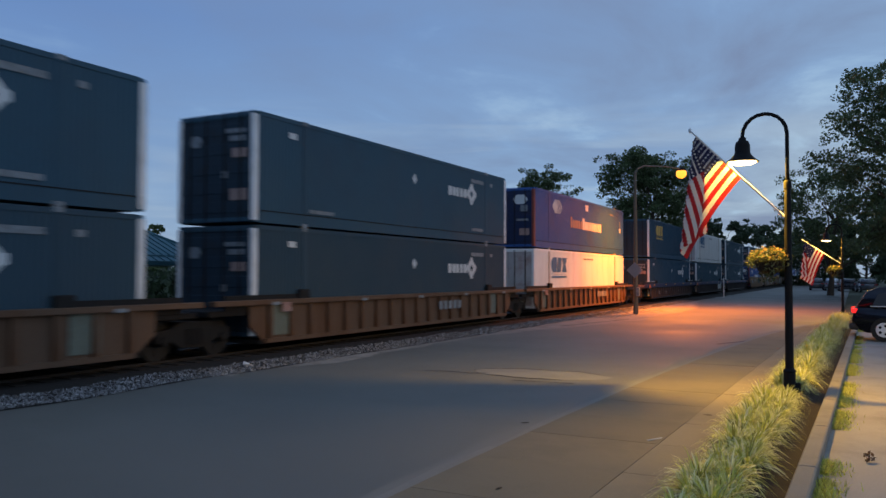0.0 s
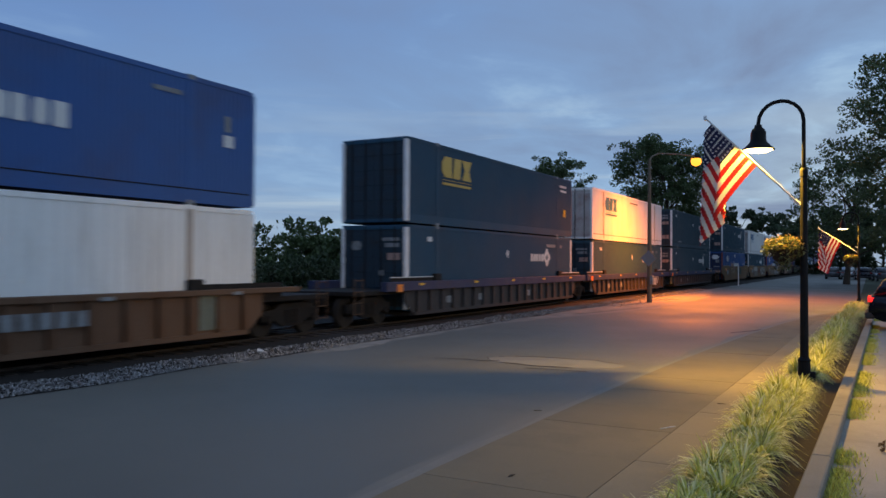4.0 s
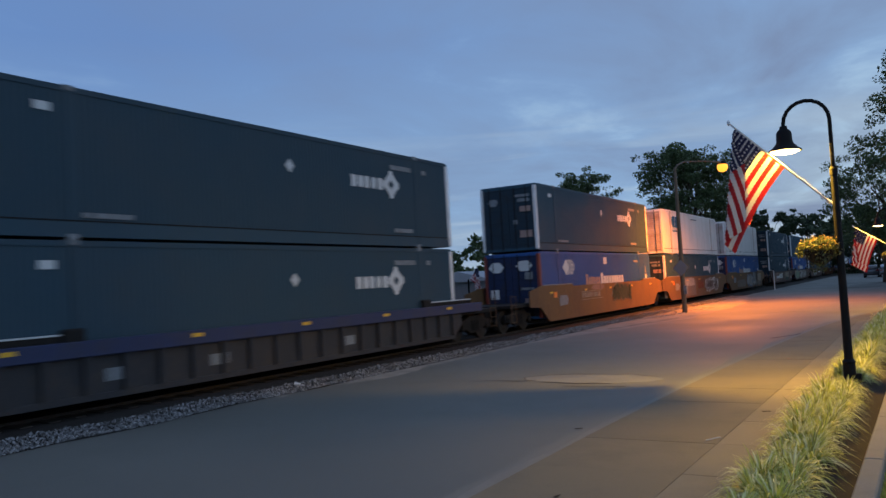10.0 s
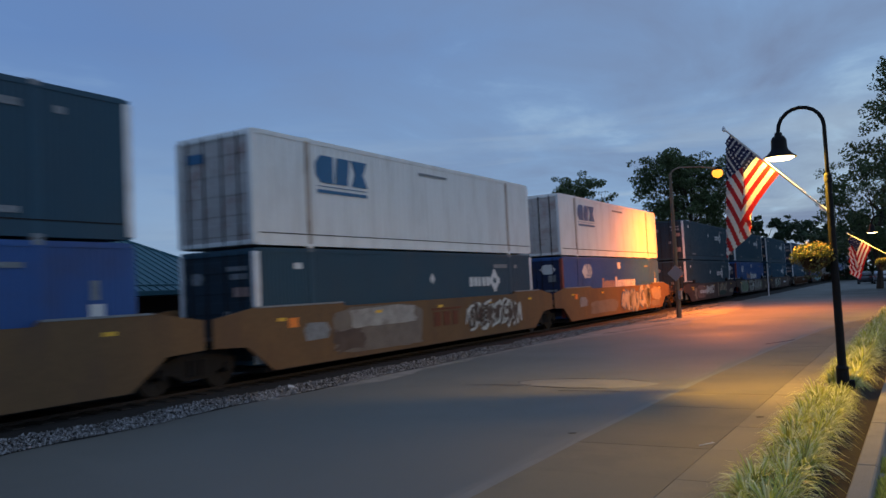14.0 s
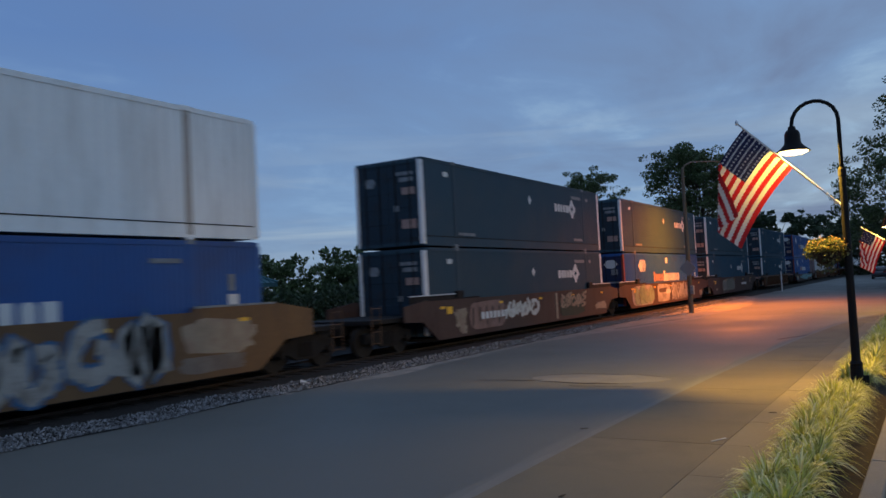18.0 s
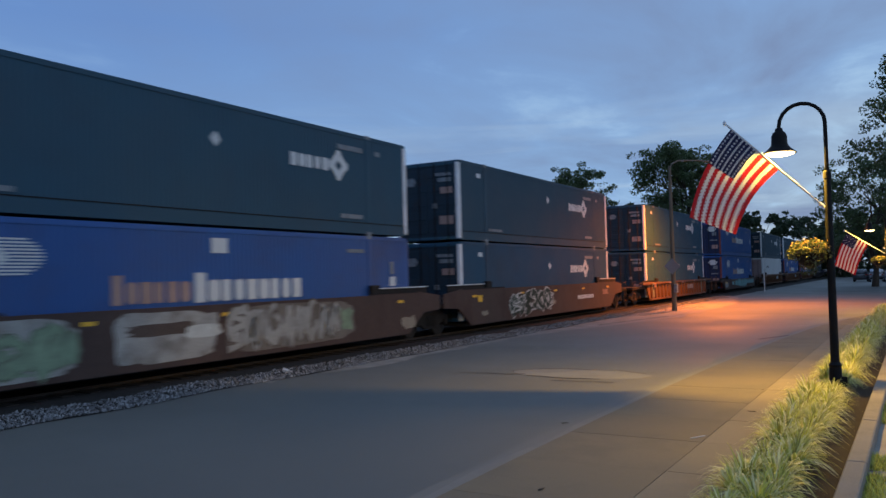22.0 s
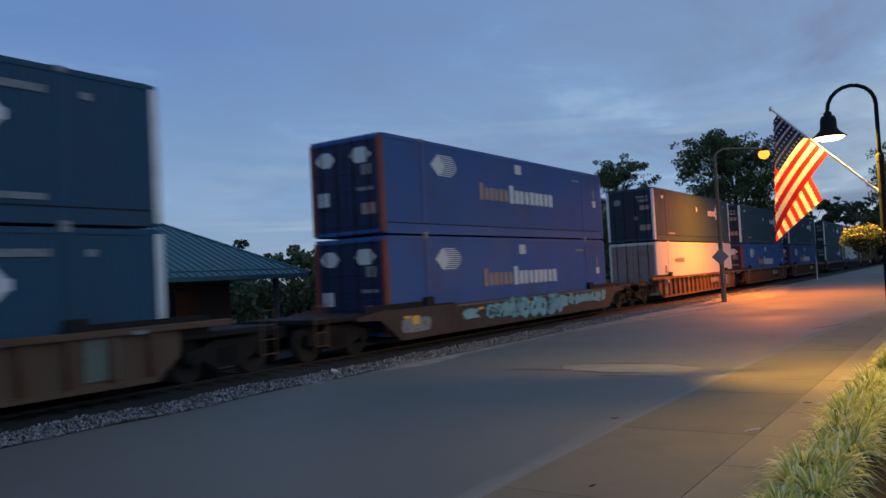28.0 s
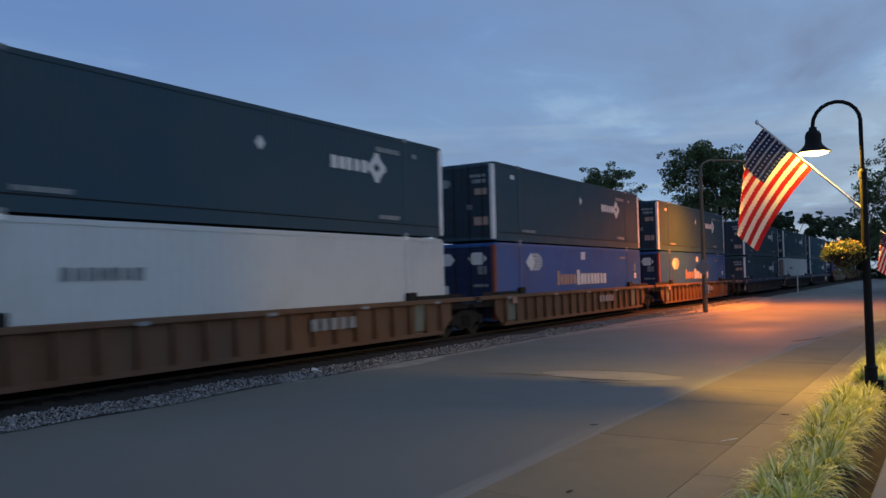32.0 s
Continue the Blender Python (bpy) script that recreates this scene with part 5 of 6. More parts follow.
# ---- planting ----
def blade_clump(seed, count=230, reach=0.41):
    rng = random.Random(seed)
    V, F, M = [], [], []
    for _ in range(count):
        a = rng.uniform(0, math.tau)
        r0 = rng.uniform(0, 0.07)
        lean = rng.uniform(0.35, 1.12)
        ln = reach * rng.uniform(0.7, 1.25)
        w = rng.uniform(0.006, 0.0125)
        c, s = math.cos(a), math.sin(a)
        prev = None
        m = 1 if rng.random() < 0.42 else 0
        for j in range(5):
            u = j / 4
            out = r0 + ln * lean * u ** 1.5 * 0.8
            up = ln * (u * (1.05 - 0.35 * lean) - 0.62 * lean * u ** 3)
            ww = w * (1 - u ** 2 * 0.9)
            x, y = out * c, out * s
            i0 = len(V)
            V += [(x - s * ww, y + c * ww, max(0.004, up)), (x + s * ww, y - c * ww, max(0.004, up))]
            if prev is not None:
                F.append((prev, prev + 1, i0 + 1, i0)); M.append(m)
            prev = i0
    me = bpy.data.meshes.new("border_grass")
    me.from_pydata(V, [], F)
    me.materials.append(BLADE); me.materials.append(BLADE_PALE)
    me.polygons.foreach_set("material_index", M)
    return me


CLUMPS = [blade_clump(40 + i) for i in range(6)]
rng = random.Random(5)
y = 3.0
while y < 41:
    for off in (-0.74, -0.50):
        yy = y + rng.uniform(-0.06, 0.06) + (0.26 if off == -0.50 else 0)
        if -0.5 < yy - 14.42 < 0.2:
            continue
        ob = new("border_grass_clump", CLUMPS[rng.randrange(6)])
        ob.matrix_basis = pose(kerb_x(yy) + off + rng.uniform(-0.05, 0.05), yy, 0.045, 0, 0, rng.uniform(0, 360)) @ Matrix.Scale(rng.uniform(0.85, 1.3), 4)
        tagged(ob, "arching clump of variegated green border grass in the bed", "plant", "border grass clumps")
    y += 0.52


def leaf_cloud(name, seeds, count, size, material, rng):
    """Many small two-sided leaves scattered in lobes (centre, radii)."""
    r = np.random.RandomState(rng.randrange(1 << 30))
    C, R = np.array([tuple(c) for c, _ in seeds]), np.array([q for _, q in seeds])
    weight = R.prod(axis=1)
    pick = r.choice(len(seeds), count, p=weight / weight.sum())
    d = r.normal(size=(count, 3))
    d /= np.linalg.norm(d, axis=1)[:, None]
    p = C[pick] + d * r.uniform(0.02, 1, count)[:, None] ** (1 / 3.6) * R[pick]
    n = r.normal(size=(count, 3)) + (0, 0, 0.5)
    n /= np.linalg.norm(n, axis=1)[:, None]
    u = np.cross(n, r.normal(size=(count, 3)))
    u /= np.linalg.norm(u, axis=1)[:, None]
    s = size * r.uniform(0.6, 1.35, count)[:, None]
    w = np.cross(n, u) * s * 0.55
    u = u * s
    V = np.stack([p - u, p + w, p + u, p - w], axis=1).reshape(-1, 3)
    me = bpy.data.meshes.new(name)
    me.from_pydata(V.tolist(), [], np.arange(count * 4).reshape(-1, 4).tolist())
    me.materials.append(material)
    return me


def hanging_basket(at, label):
    rng = random.Random(3)
    root = thing("hanging_basket", label, "hanging basket", "hanging flower baskets", at=at)
    part("bowl", lathe(bmesh.new(), [(0.05, -0.20), (0.17, -0.12), (0.23, 0.02), (0.24, 0.05), (0.21, 0.05), (0.1, -0.05)], sides=18), SOIL, root, "dark fibre bowl")
    lobes = [((0, 0, 0.12), (0.33, 0.33, 0.16)), ((-0.18, 0, 0.05), (0.2, 0.24, 0.14)), ((0.2, 0.05, 0.04), (0.18, 0.2, 0.16)), ((0.05, -0.2, -0.1), (0.14, 0.1, 0.2)), ((-0.1, 0.1, -0.15), (0.1, 0.1, 0.16))]
    part("foliage", leaf_cloud("foliage", lobes, 1700, 0.027, BASKET_LEAF, rng), None, root, "dense yellow-green trailing foliage")
    tagged(part("blossom", leaf_cloud("blossom", [((0, 0, 0.17), (0.34, 0.34, 0.14))], 190, 0.024, BLOSSOM, rng), None, root, "small yellow blossoms"), kind="stuff")
    for k in range(3):
        a = k * math.tau / 3
        part("chain", tube(bmesh.new(), [(0.22 * math.cos(a), 0.22 * math.sin(a), 0.04), (0, 0, 0.16)], 0.005, 5), POST, root)
    return root


BASKET_LEAF = leaf_mat("basket_leaf", (0.072, 0.090, 0.036), 0.5)
BLOSSOM = leaf_mat("yellow_blossom", (0.34, 0.21, 0.075), 0.5)
hanging_basket((L1[0] - 0.30, L1[1], 2.24), "hanging basket of yellow flowers on a lamp post")
hanging_basket((L2[0] - 0.30, L2[1], 2.24), "distant hanging basket of yellow flowers on a lamp post")


# ---- trees ----
def tree(name, label, at, height, radius, seed, leaves=5000, leaf=0.30, material=None, trunk=None, lobes=None, low=0.28, twigs=7):
    """Trunk, limbs to each bough, twigs to many small sprays, and leaves gathered in the sprays."""
    rng = random.Random(seed)
    root = thing(name, label, "tree", at=at)
    trunk = trunk or height * 0.022
    bm = bmesh.new()
    top = height * 0.72
    spine = [Vector((rng.uniform(-0.3, 0.3) * k, rng.uniform(-0.3, 0.3) * k, top * k / 5)) for k in range(6)]
    tube(bm, spine, [trunk * (1.25 if k == 0 else 1 - k * 0.16) for k in range(6)], 9)
    sprays = []
    count = lobes or 15
    for i in range(count):
        a = i * 2.4 + rng.uniform(-0.5, 0.5)
        h = low + (1 - low) * (i + 0.5) / count * 0.93
        rr = radius * (math.sin(math.pi * min(1, 0.18 + 0.80 * (h - low) / (1 - low))) ** 0.7) * rng.uniform(0.45, 0.9)
        c = Vector((math.cos(a) * rr, math.sin(a) * rr, height * h))
        s = radius * rng.uniform(0.26, 0.44)
        c.z = min(c.z, height - s * 0.75)
        j = min(4, int(h * 5))
        start = spine[j]
        mid = start.lerp(c, 0.5) + Vector((0, 0, height * 0.03))
        r0 = trunk * (0.5 - 0.07 * j)
        tube(bm, [start, mid, c], [r0, r0 * 0.6, r0 * 0.2], 6)
        for n in range(twigs):
            d = Vector((rng.gauss(0, 1), rng.gauss(0, 1), rng.gauss(0, 0.8) + 0.15)).normalized()
            q = c + Vector((d.x * s, d.y * s, d.z * s * 0.8)) * rng.uniform(0.55, 1.15)
            if n % 2 == 0:
                tube(bm, [mid.lerp(c, rng.uniform(0.3, 1.0)), q], [r0 * 0.22, r0 * 0.06], 4)
            k = s * rng.uniform(0.17, 0.42)
            sprays.append((q, (k, k, k * rng.uniform(0.45, 0.7))))
        sprays.append((c, (s * 0.45, s * 0.45, s * 0.35)))
    part("trunk", bm, BARK, root)
    part("crown", leaf_cloud("crown", sprays, leaves, leaf, material or LEAF, rng), None, root)
    return root


tree("tree", "rounded leafy tree behind the railway", (-31.3, 86.0, -0.06), 14.5, 4.8, 21, 22000, 0.125, lobes=22, twigs=13)
tree("tree", "broad leafy tree beyond the sodium lamp", (-20.6, 88.5, -0.06), 16.1, 6.3, 22, 30000, 0.14, lobes=26, twigs=13, low=0.48)
tree("tree", "tall spreading tree over the parking area", (5.4, 70.0, -0.06), 18.6, 7.8, 33, 44000, 0.14, low=0.22, lobes=34, twigs=14)
tree("tree", "tall dark tree beside the parking area", (12.5, 82.0, -0.06), 20.0, 8.0, 34, 8000, 0.32, LEAF_DARK)
tree("tree", "leafy tree with low limbs by the street", (-2.2, 90.0, -0.06), 13.2, 6.2, 35, 14000, 0.15, lobes=22, twigs=12)
rng = random.Random(8)
proto = [tree("tree", "dark distant tree at the end of the street", (-30, 170, -0.06), 13.0, 6.5, 50, 3600, 0.42, LEAF_DARK, low=0.1),
         tree("tree", "dark distant tree at the end of the street", (-12, 178, -0.06), 12.0, 7.5, 51, 3600, 0.42, LEAF_DARK, low=0.1)]
spots = [(-46, 150, 1.0), (-38, 176, 0.95), (-23, 160, 0.95), (-20, 190, 1.1), (-5, 168, 0.95), (2, 182, 1.0), (9, 150, 1.1), (18, 140, 1.2), (27, 128, 1.2), (34, 110, 1.2), (7, 120, 0.5), (-57, 132, 0.95), (14, 108, 0.45), (24, 96, 0.7)]
for i, (x, y, k) in enumerate(spots):
    copy_thing(proto[i % 2], pose(x, y, -0.06, 0, 0, rng.uniform(0, 360)) @ Matrix.Scale(k * rng.uniform(1.06, 1.24), 4))
low = [tree("tree", "low dark tree behind the railway depot", (-52, 54, -0.06), 5.6, 3.2, 60, 2600, 0.24, LEAF, low=0.12),
       tree("tree", "low dark tree behind the railway depot", (-60, 66, -0.06), 6.4, 4.2, 61, 3000, 0.24, LEAF, low=0.12)]
for i, (x, y, k) in enumerate([(-44, 70, 1.0), (-40, 78, 1.2), (-50, 84, 1.25), (-62, 78, 1.2), (-56, 47, 0.9), (-66, 56, 1.1), (-47, 62, 0.9), (-36, 60, 0.8), (-33, 66, 0.75), (-70, 40, 1.1), (-43.5, 59.5, 0.85), (-40.5, 58.5, 0.78), (-47.5, 60.5, 0.9), (-38, 100, 1.3), (-28, 108, 1.2), (-22, 118, 1.2)]):
    copy_thing(low[i % 2], pose(x, y, -0.06, 0, 0, rng.uniform(0, 360)) @ Matrix.Scale(k, 4))


# ---- depot behind the train ----
def depot():
    root = thing("railway_depot", "low depot with a teal standing-seam hipped roof and dark porch", "building")
    xe, xr, xf = -20.0, -25.0, -30.0
    y0, y1, ze, zb, zr = -16.0, 21.4, 2.46, 2.46 + 2.36 * 3.62 / 5, 4.82
    ya, yb, run_b = y0 + 3.5, y1 - 3.5, 3.62
    bm = bmesh.new()
    k = run_b / 5.0 * 3.5
    ring = lambda dx, dy, z: [bm.verts.new(c) for c in ((xe - dx, y0 + dy, z), (xe - dx, y1 - dy, z), (xf + dx, y1 - dy, z), (xf + dx, y0 + dy, z))]
    eave, mid = ring(0, 0, ze), ring(run_b, k, zb)
    top = [bm.verts.new((xr, ya, zr)), bm.verts.new((xr, yb, zr))]
    under = ring(0.0, 0.0, ze - 0.14)
    for i in range(4):
        j = (i + 1) % 4
        bm.faces.new((eave[i], eave[j], mid[j], mid[i]))
        bm.faces.new((under[i], under[j], eave[j], eave[i]))
    bm.faces.new((mid[0], mid[1], top[1], top[0])); bm.faces.new((mid[2], mid[3], top[0], top[1]))
    bm.faces.new((mid[1], mid[2], top[1])); bm.faces.new((mid[3], mid[0], top[0]))
    bm.faces.new(under)
    bmesh.ops.recalc_face_normals(bm, faces=bm.faces)
    roof = part("roof", bm, ROOF, root, "teal metal roof")
    # standing seams on the slope towards the track
    n = int((y1 - y0) / 0.31)
    for i in range(1, n):
        y = y0 + i * (y1 - y0) / n
        f = lambda d: (xe - d, ze + (zb - ze) * d / run_b) if d < run_b else (xe - d, zb + (zr - zb) * (d - run_b) / (5 - run_b))
        reach = min(5.0, (y - y0) / 3.5 * 5, (y1 - y) / 3.5 * 5)
        stops = [0.0] + ([run_b] if reach > run_b else []) + [reach - 0.02]
        if reach < 0.3:
            continue
        bm = bmesh.new()
        pts = [Vector((f(d)[0], y, f(d)[1] + 0.02)) for d in stops]
        tube(bm, pts, 0.022, 4)
        part("seam", bm, ROOF, roof)
    cap = bmesh.new()
    tube(cap, [(xr, ya, zr + 0.02), (xr, yb, zr + 0.02)], 0.06, 6)
    tube(cap, [(xr, yb, zr + 0.02), (xe - run_b, y1 - k, zb + 0.02), (xe, y1, ze + 0.02)], 0.05, 6)
    part("ridge_cap", cap, ROOF, roof)
    part("snow_rail", tube(bmesh.new(), [(xe - 0.35, y0 + 0.4, ze + 0.19), (xe - 0.35, y1 - 0.4, ze + 0.19)], 0.03, 6), ROOF, roof)
    wall = mat("depot_brick", (0.11, 0.065, 0.05), 0.9, 0, 0.25, 3, 30, 0.3)
    bm = boxed(-28.4, -23.0, -13.5, 20.3, -0.05, 2.5)
    part("wall", bm, wall, root, "dark brick wall")
    for i in range(8):
        y = -13 + i * 4.75
        part("porch_post", boxed(-20.62, -20.42, y - 0.06, y + 0.06, 0.0, 2.34, 0.02), mat("porch_paint", (0.10, 0.105, 0.10), 0.6, 0, 0.15, 3, 30), root)
        if i < 7:
            w = part("window", boxed(-22.99, -22.95, y + 1.2, y + 2.3, 0.8, 2.0, 0.01), mat("dark_glass", (0.02, 0.022, 0.025), 0.1, 0, 0.1, 3, 30), root)
            part("frame", boxed(-22.95, -22.92, y + 1.12, y + 2.38, 0.72, 0.8), MATS["porch_paint"], w)
    part("platform", boxed(-29.5, -19.3, -15, 20.4, -0.1, 0.12, 0.02), KERB, root)
    return root


depot()
strip("platform_hedge_bed", lambda y: -19.2 + 0 * y, lambda y: -17.6 + 0 * y, -20, 60, 0.0, SOIL, "dark planted strip behind the track", "bed", step=4)
rng = random.Random(77)
shrubs = [leaf_cloud("shrub", [((0, 0, 0.45), (0.75, 0.75, 0.45)), ((0.3, 0.3, 0.6), (0.45, 0.45, 0.4))], 700, 0.09, LEAF_DARK, random.Random(k)) for k in range(3)]
for i in range(44):
    ob = new("shrub", shrubs[i % 3])
    ob.matrix_basis = pose(-18.4 + rng.uniform(-0.3, 0.3), -8 + i * 1.15, 0, 0, 0, rng.uniform(0, 360)) @ Matrix.Scale(rng.uniform(0.75, 1.1), 4)
    tagged(ob, "dark rounded shrub between the track and the depot", "shrub", "shrubs by the track")


for i in range(26):
    ob = new("hedge_bush", shrubs[i % 3])
    ob.matrix_basis = pose(-32.5 - 0.5 * i + rng.uniform(-0.5, 0.5), 18 + i * 2.2, -0.05, 0, 0, rng.uniform(0, 360)) @ Matrix.Diagonal((2.0, 2.0, rng.uniform(2.0, 2.8), 1))
    tagged(ob, "tall dark hedge bush behind the railway depot", "bush", "hedge behind the depot")


def shed():
    root = thing("outbuilding", "small grey outbuilding with a pale roof behind the track", "building", at=(-29.5, 56.0, 0))
    part("wall", boxed(-3, 3, -4, 4, -0.05, 2.3), mat("shed_wall", (0.16, 0.17, 0.18), 0.8, 0, 0.2, 2, 20), root)
    part("roof", prism(bmesh.new(), [(-3.3, 2.3), (3.3, 2.3), (0, 3.1)], "y", -4.3, 4.3), mat("pale_roof", (0.30, 0.32, 0.35), 0.5, 0.2, 0.12, 2, 20), root)
    part("door", boxed(3.0, 3.05, -0.6, 0.6, 0.0, 2.0), MATS["porch_paint"], root)
    return root


shed()


# ---- parked cars ----
def car(label, at, turn, paint, size=1.0, lit=False):
    root = thing("parked_car", label, "car", "parked cars", at=at)
    root.rotation_euler = (0, 0, radians(turn))
    # x runs from the tail at 0 to the nose; the side outline is drawn out across and drawn in at the roof
    lower = [(0.05, 0.42), (0.0, 0.62), (0.06, 0.98), (0.16, 1.05), (3.35, 1.02), (4.25, 0.92), (4.55, 0.72), (4.58, 0.42), (4.2, 0.26), (0.4, 0.26)]
    bm = prism(bmesh.new(), lower, "y", -0.91, 0.91)
    bmesh.ops.bevel(bm, geom=[e for e in bm.edges if abs(e.verts[0].co.y - e.verts[1].co.y) < 0.01], offset=0.07, segments=2, affect="EDGES")
    part("body", bm, paint, root, smooth=True)
    cab = [(0.14, 1.03), (0.42, 1.50), (0.72, 1.64), (1.9, 1.68), (2.6, 1.58), (3.5, 1.02)]
    bm = bmesh.new()
    prism(bm, cab, "y", -0.86, 0.86)
    for v in bm.verts:
        v.co.y *= 1 - 0.17 * max(0, v.co.z - 1.03) / 0.65
    bmesh.ops.bevel(bm, geom=[e for e in bm.edges if abs(e.verts[0].co.y - e.verts[1].co.y) < 0.01], offset=0.05, segments=2, affect="EDGES")
    part("cabin", bm, paint, root, smooth=True)
    glass = mat("car_glass", (0.015, 0.017, 0.02), 0.06, 0, 0.05, 3, 30)
    for s in (-1, 1):
        for win in ([(0.55, 1.08), (0.72, 1.46), (1.45, 1.54), (1.45, 1.08)], [(1.55, 1.08), (1.55, 1.55), (2.35, 1.52), (3.1, 1.08)]):
            bm = bmesh.new()
            prism(bm, win, "y", -0.01, 0.01)
            for v in bm.verts:
                v.co.y = s * (0.872 * (1 - 0.17 * max(0, v.co.z - 1.03) / 0.65)) + v.co.y * 0.6
            w = part("window", bm, glass, root)
        part("trim", tube(bmesh.new(), [(0.5, s * 0.885, 1.07), (3.1, s * 0.885, 1.07)], 0.012, 5), GALV, root)
        part("tail_light", boxed(-0.012, 0.16, *sorted((s * 0.55, s * 0.905)), 0.86, 1.0, 0.02), TAIL if lit else mat("tail_lens", (0.25, 0.01, 0.01), 0.2, 0, 0.1, 4, 30), root, "red tail light")
        part("mirror", boxed(2.75, 2.95, *sorted((s * 0.92, s * 1.08)), 1.05, 1.2, 0.03), paint, root)
        part("headlight", boxed(4.35, 4.56, *sorted((s * 0.5, s * 0.85)), 0.66, 0.82, 0.03), GALV, root)
    part("rear_window", prism(bmesh.new(), [(0.22, 1.12), (0.41, 1.44), (0.43, 1.43), (0.25, 1.11)], "y", -0.66, 0.66), glass, root)
    part("rear_bumper", boxed(-0.08, 0.2, -0.86, 0.86, 0.34, 0.56, 0.05), BLACKW, root)
    tyre = mat("tyre_rubber", (0.02, 0.02, 0.02), 0.85, 0, 0.2, 6, 40)
    for x in (0.86, 3.62):
        for s in (-1, 1):
            t = part("wheel", tube(bmesh.new(), [(x, s * 0.70, 0.36), (x, s * 0.925, 0.36)], 0.36, 24), tyre, root)
            part("rim", tube(bmesh.new(), [(x, s * 0.90, 0.36), (x, s * 0.935, 0.36)], [0.24, 0.22], 20), GALV, t)
            for k in range(5):
                a = k * math.tau / 5
                part("spoke_gap", tube(bmesh.new(), [(x + 0.13 * math.cos(a), s * 0.93, 0.36 + 0.13 * math.sin(a)), (x + 0.13 * math.cos(a), s * 0.937, 0.36 + 0.13 * math.sin(a))], 0.045, 6), tyre, t)
    root.scale = (size,) * 3
    return root


TAIL = glow_mat("lit_tail_lens", (0.9, 0.02, 0.02), 1.2)
CAR_NAVY = mat("dark_car_paint", (0.012, 0.014, 0.022), 0.18, 0.2, 0.1, 2, 30)
CAR_SILVER = mat("silver_car_paint", (0.42, 0.43, 0.45), 0.25, 0.5, 0.05, 2, 30)
CAR_GREY = mat("grey_car_paint", (0.10, 0.105, 0.115), 0.25, 0.3, 0.05, 2, 30)
car("dark parked estate car, red tail light, backed to kerb", (-0.08, 28.8, 0), 0, CAR_NAVY, 1.02, True)
for i, (x, y, p, lab) in enumerate([(-4.6, 119, CAR_GREY, "dark grey parked car far along the street"), (-2.6, 117, CAR_SILVER, "silver parked car far along the street"),
                                    (-0.6, 113, CAR_NAVY, "dark parked car far along the street"), (1.6, 108, CAR_GREY, "grey parked car far along the street")]):
    car(lab, (x, y, 0), 90 + i * 3, p)


# ---- street details ----
def patch():
    root = thing("asphalt_patch", "pale sunken repair patch in the asphalt with a cracked rim", "road patch", kind="structure")
    bm = bmesh.new()
    rng = random.Random(4)
    pts = []
    for k in range(28):
        a = k * math.tau / 28
        pts.append((-5.75 + 1.45 * math.cos(a) * (1 + 0.14 * noise.noise((k * 0.9, 1, 0))), 15.35 + 0.72 * math.sin(a) * (1 + 0.3 * noise.noise((k * 0.9, 5, 0)))))
    prism(bm, pts, "z", -0.01, 0.004)
    part("patch", bm, mat("patch_asphalt", (0.205, 0.207, 0.205), 0.85, 0, 0.15, 1.5, 60, 0.3, (0.15, 0.147, 0.145), 0.6, 1.2), root)
    crack = mat("crack", (0.03, 0.03, 0.03), 0.95, 0, 0.2, 5, 40)
    bm = bmesh.new()
    for line in (pts[2:16], pts[18:24], [(-8.2, 14.7), (-7.6, 14.85), (-7.1, 14.8), (-6.8, 15.0)], [(-5.9, 14.2), (-5.2, 14.28), (-4.7, 14.3)]):
        prev = None
        for x, y in line:
            w = rng.uniform(0.012, 0.035)
            cur = (bm.verts.new((x, y - w, 0.007)), bm.verts.new((x, y + w, 0.007)))
            if prev:
                bm.faces.new((prev[0], cur[0], cur[1], prev[1]))
            prev = cur
    part("crack", bm, crack, root, "dark crack lines")
    bm = bmesh.new()
    for x0, y0, x1, y1 in ((-9.3, 52.0, -7.2, 58.5), (-3.6, 24.5, -2.7, 27.0), (-6.3, 38.0, -4.6, 39.0), (-10.4, 30, -9.2, 36)):
        prev = None
        for k in range(9):
            f = k / 8
            x, y = x0 + (x1 - x0) * f + 0.1 * noise.noise((f * 5, x0, 0)), y0 + (y1 - y0) * f
            w = 0.05
            cur = (bm.verts.new((x - w, y, 0.005)), bm.verts.new((x + w, y, 0.005)))
            if prev:
                bm.faces.new((prev[0], cur[0], cur[1], prev[1]))
            prev = cur
    part("seam", bm, crack, root, "long dark seams")


patch()


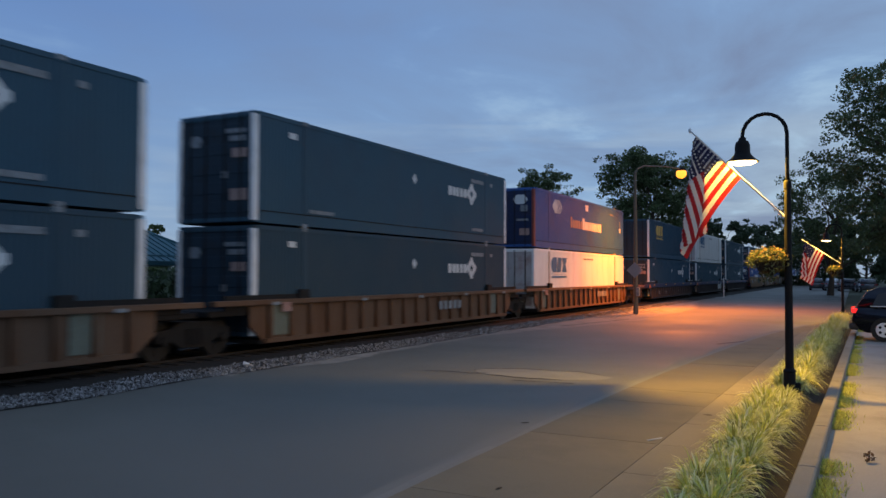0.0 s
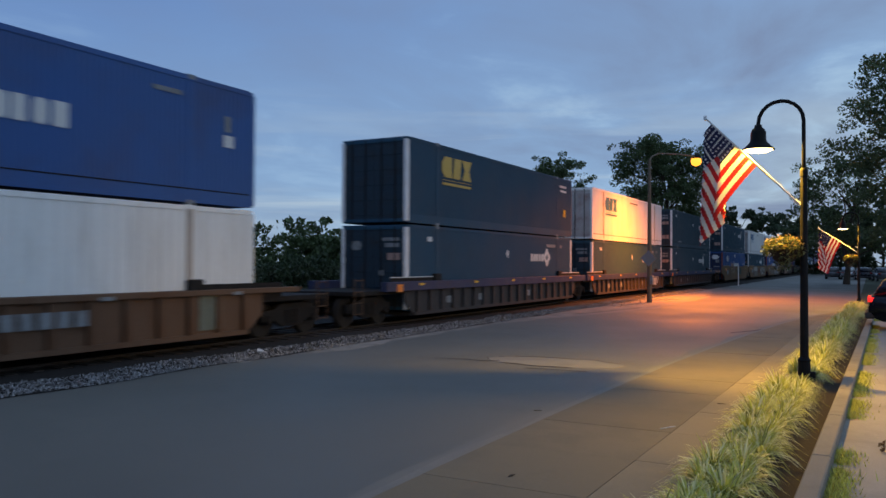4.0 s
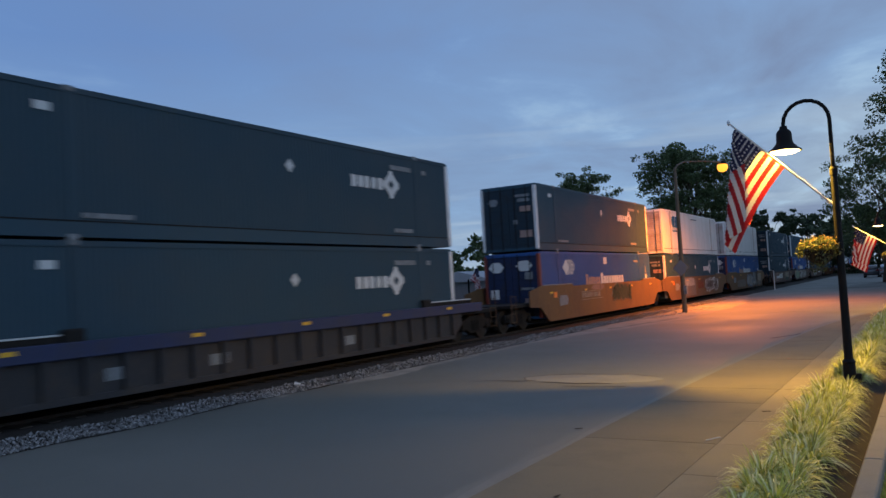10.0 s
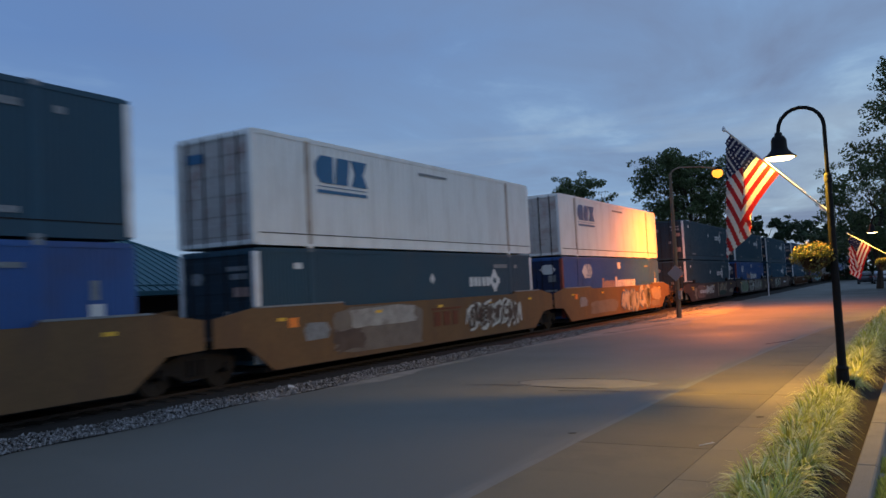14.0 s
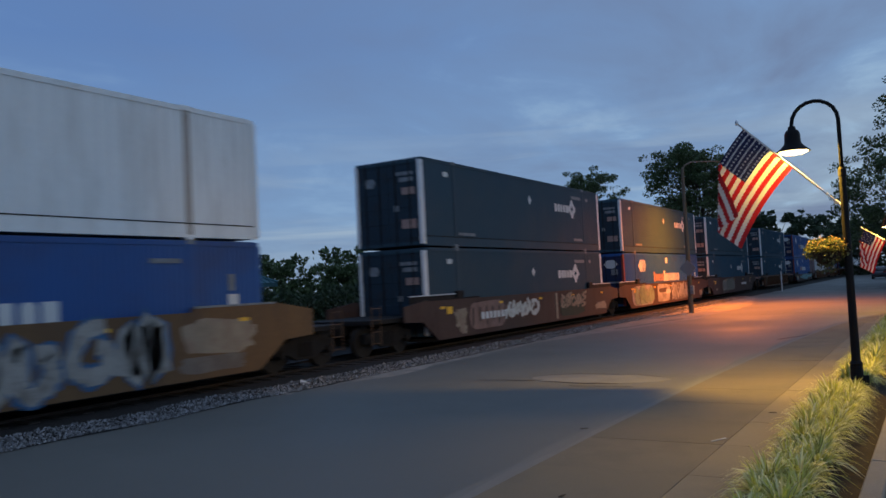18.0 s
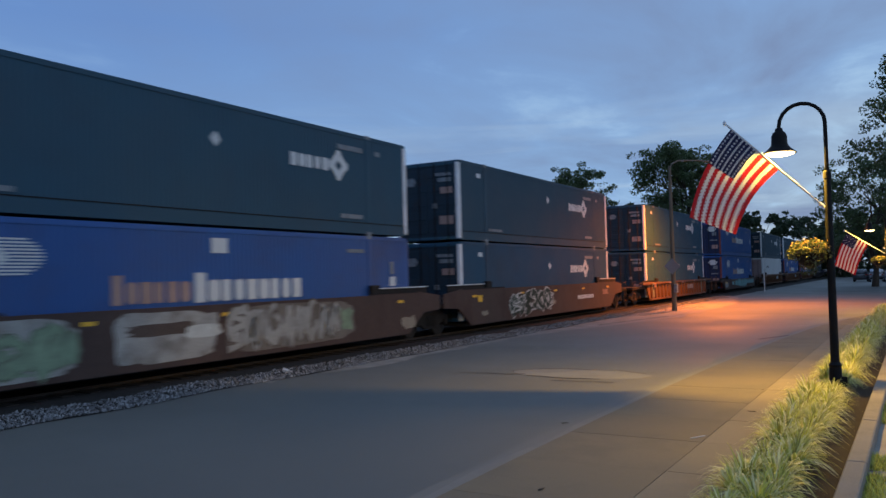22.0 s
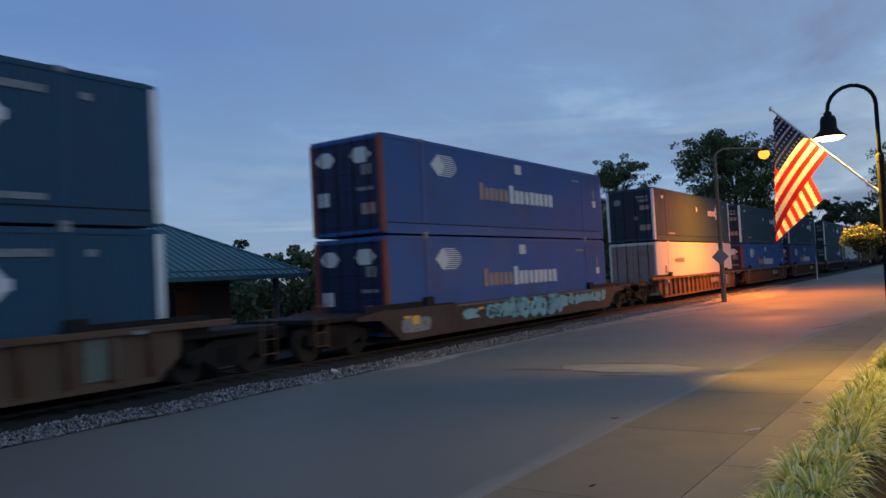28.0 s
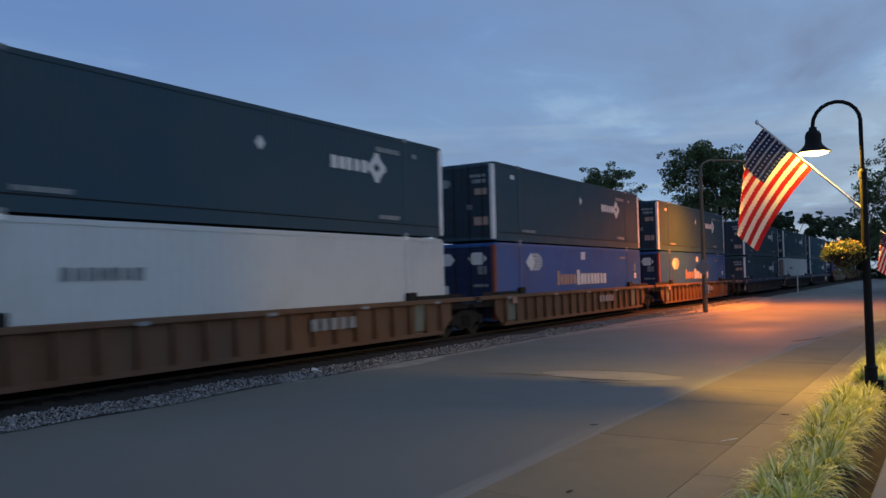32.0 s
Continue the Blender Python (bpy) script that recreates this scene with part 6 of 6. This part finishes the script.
def stones():
    """Loose crushed stone along the street side of the track."""
    rng = random.Random(12)
    V, F = [], []
    for _ in range(24000):
        y = 4.0 + 60 * rng.random() ** 1.7
        x = -11.25 - rng.random() ** 1.3 * 0.95 + 0.3 * noise.noise((y * 0.5, 2, 0))
        if 36 < y < 46 and rng.random() < 0.35:
            x += rng.uniform(0, 1.6)
        s = rng.uniform(0.014, 0.042)
        z = 0.01 + max(0, min(0.06, (-11.5 - x) * 0.06)) + s * 0.3
        i = len(V)
        ax = [Vector((rng.gauss(0, 1), rng.gauss(0, 1), rng.gauss(0, 1))).normalized() * s * rng.uniform(0.7, 1.2) for _ in range(4)]
        V += [(x + a.x, y + a.y, z + abs(a.z) * (1 if k < 2 else -0.4)) for k, a in enumerate(ax)]
        F += [(i, i + 1, i + 2), (i, i + 2, i + 3), (i, i + 3, i + 1), (i + 1, i + 3, i + 2)]
    me = bpy.data.meshes.new("ballast_stones")
    me.from_pydata(V, [], F)
    me.materials.append(STONE)
    tagged(new("ballast_stones", me), "loose pale grey crushed stones beside the track", "ballast", kind="stuff")


stones()


def weeds():
    rng = random.Random(9)
    V, F = [], []
    for _ in range(16000):
        y = 5 + 28 * rng.random() ** 1.3
        if noise.noise((y * 0.9, 0.3, 0)) < -0.12:
            continue
        x = kerb_x(y) + 0.19 + abs(rng.gauss(0, 0.10))
        h = rng.uniform(0.02, 0.10)
        a = rng.uniform(0, math.tau)
        i = len(V)
        V += [(x - 0.006 * math.sin(a), y + 0.006 * math.cos(a), 0), (x + 0.006 * math.sin(a), y - 0.006 * math.cos(a), 0), (x + h * 0.7 * math.cos(a), y + h * 0.7 * math.sin(a), h)]
        F.append((i, i + 1, i + 2))
    me = bpy.data.meshes.new("kerb_weeds")
    me.from_pydata(V, [], F)
    me.materials.append(BLADE)
    tagged(new("kerb_weeds", me), "short green weeds in the gutter beside the kerb", "weeds", kind="stuff")


weeds()


def small_bits():
    rng = random.Random(2)
    root = thing("track_marker_post", "thin pale marker post beside the track", "marker post", at=(-10.7, 76.5, 0))
    part("post", tube(bmesh.new(), [(0, 0, 0), (0, 0, 1.8)], 0.05, 8), MARK, root)
    bm = bmesh.new()
    prism(bm, [(-0.13, -0.006), (0.13, -0.012), (0.13, 0.012), (-0.13, 0.008)], "z", 0, 0.006)
    ob = part("paper_scrap", bm, MARK)
    ob.matrix_basis = pose(-2.2, 9.85, 0.029, 0, 0, 62)
    tagged(ob, "narrow pale scrap lying on the pavement", "litter")
    bm = bmesh.new()
    prism(bm, [(-0.07, -0.03), (0.06, -0.045), (0.08, 0.03), (-0.05, 0.05)], "z", 0, 0.035)
    ob = part("paper_scrap", bm, MARK)
    ob.matrix_basis = pose(-11.9, 13.4, 0.055, 25, 10, 40)
    tagged(ob, "crumpled white scrap lying on the ballast", "litter")
    for x, y, r in ((-4.05, 10.2, 30), (-3.0, 6.9, 75), (-1.9, 11.9, 10)):
        bm = bmesh.new()
        prism(bm, [(-0.09, 0), (-0.03, -0.03), (0.09, 0.0), (0.0, 0.035)], "z", 0, 0.01)
        ob = part("dead_leaf", bm, BARK)
        ob.matrix_basis = pose(x, y, 0.03 if x > -3.6 else 0.008, 0, 0, r) @ Matrix.Scale(0.6, 4)
        tagged(ob, "dry brown leaf on the ground", "leaf", "fallen leaves")
    ob = new("weed_sprig", leaf_cloud("weed_sprig", [((0, 0, 0.05), (0.07, 0.07, 0.06))], 26, 0.028, leaf_mat("dry_weed", (0.12, 0.07, 0.035)), rng))
    ob.location = (0.12, 9.9, 0)
    tagged(ob, "small dry brown weed in the parking ground", "weed")


small_bits()


def motions():
    """The train runs past, its wheels turn, and the flags stir."""
    times = [0, 4, 8, 12, 16, 20, 24, 28, 32]
    for ob, u, z in TRAIN:
        walk(ob, [(t, pose(XT, u - run(t), z)) for t in times])
    spin = [i / 15 for i in range(481)]
    for ob, at in WHEELS:
        walk(ob, [(t, Matrix.Translation(at) @ Matrix.Rotation(run(t) / 0.455, 4, "X")) for t in spin])
    for pieces, a, phase, calm, step in FLAGS:
        ts = [i * step for i in range(round(32 / step) + 1)]
        for ob, f, h, w, ht in pieces:
            walk(ob, [(t, flag_pose(f, h, w, ht, a, phase, breeze(t) * calm, t)) for t in ts])


motions()
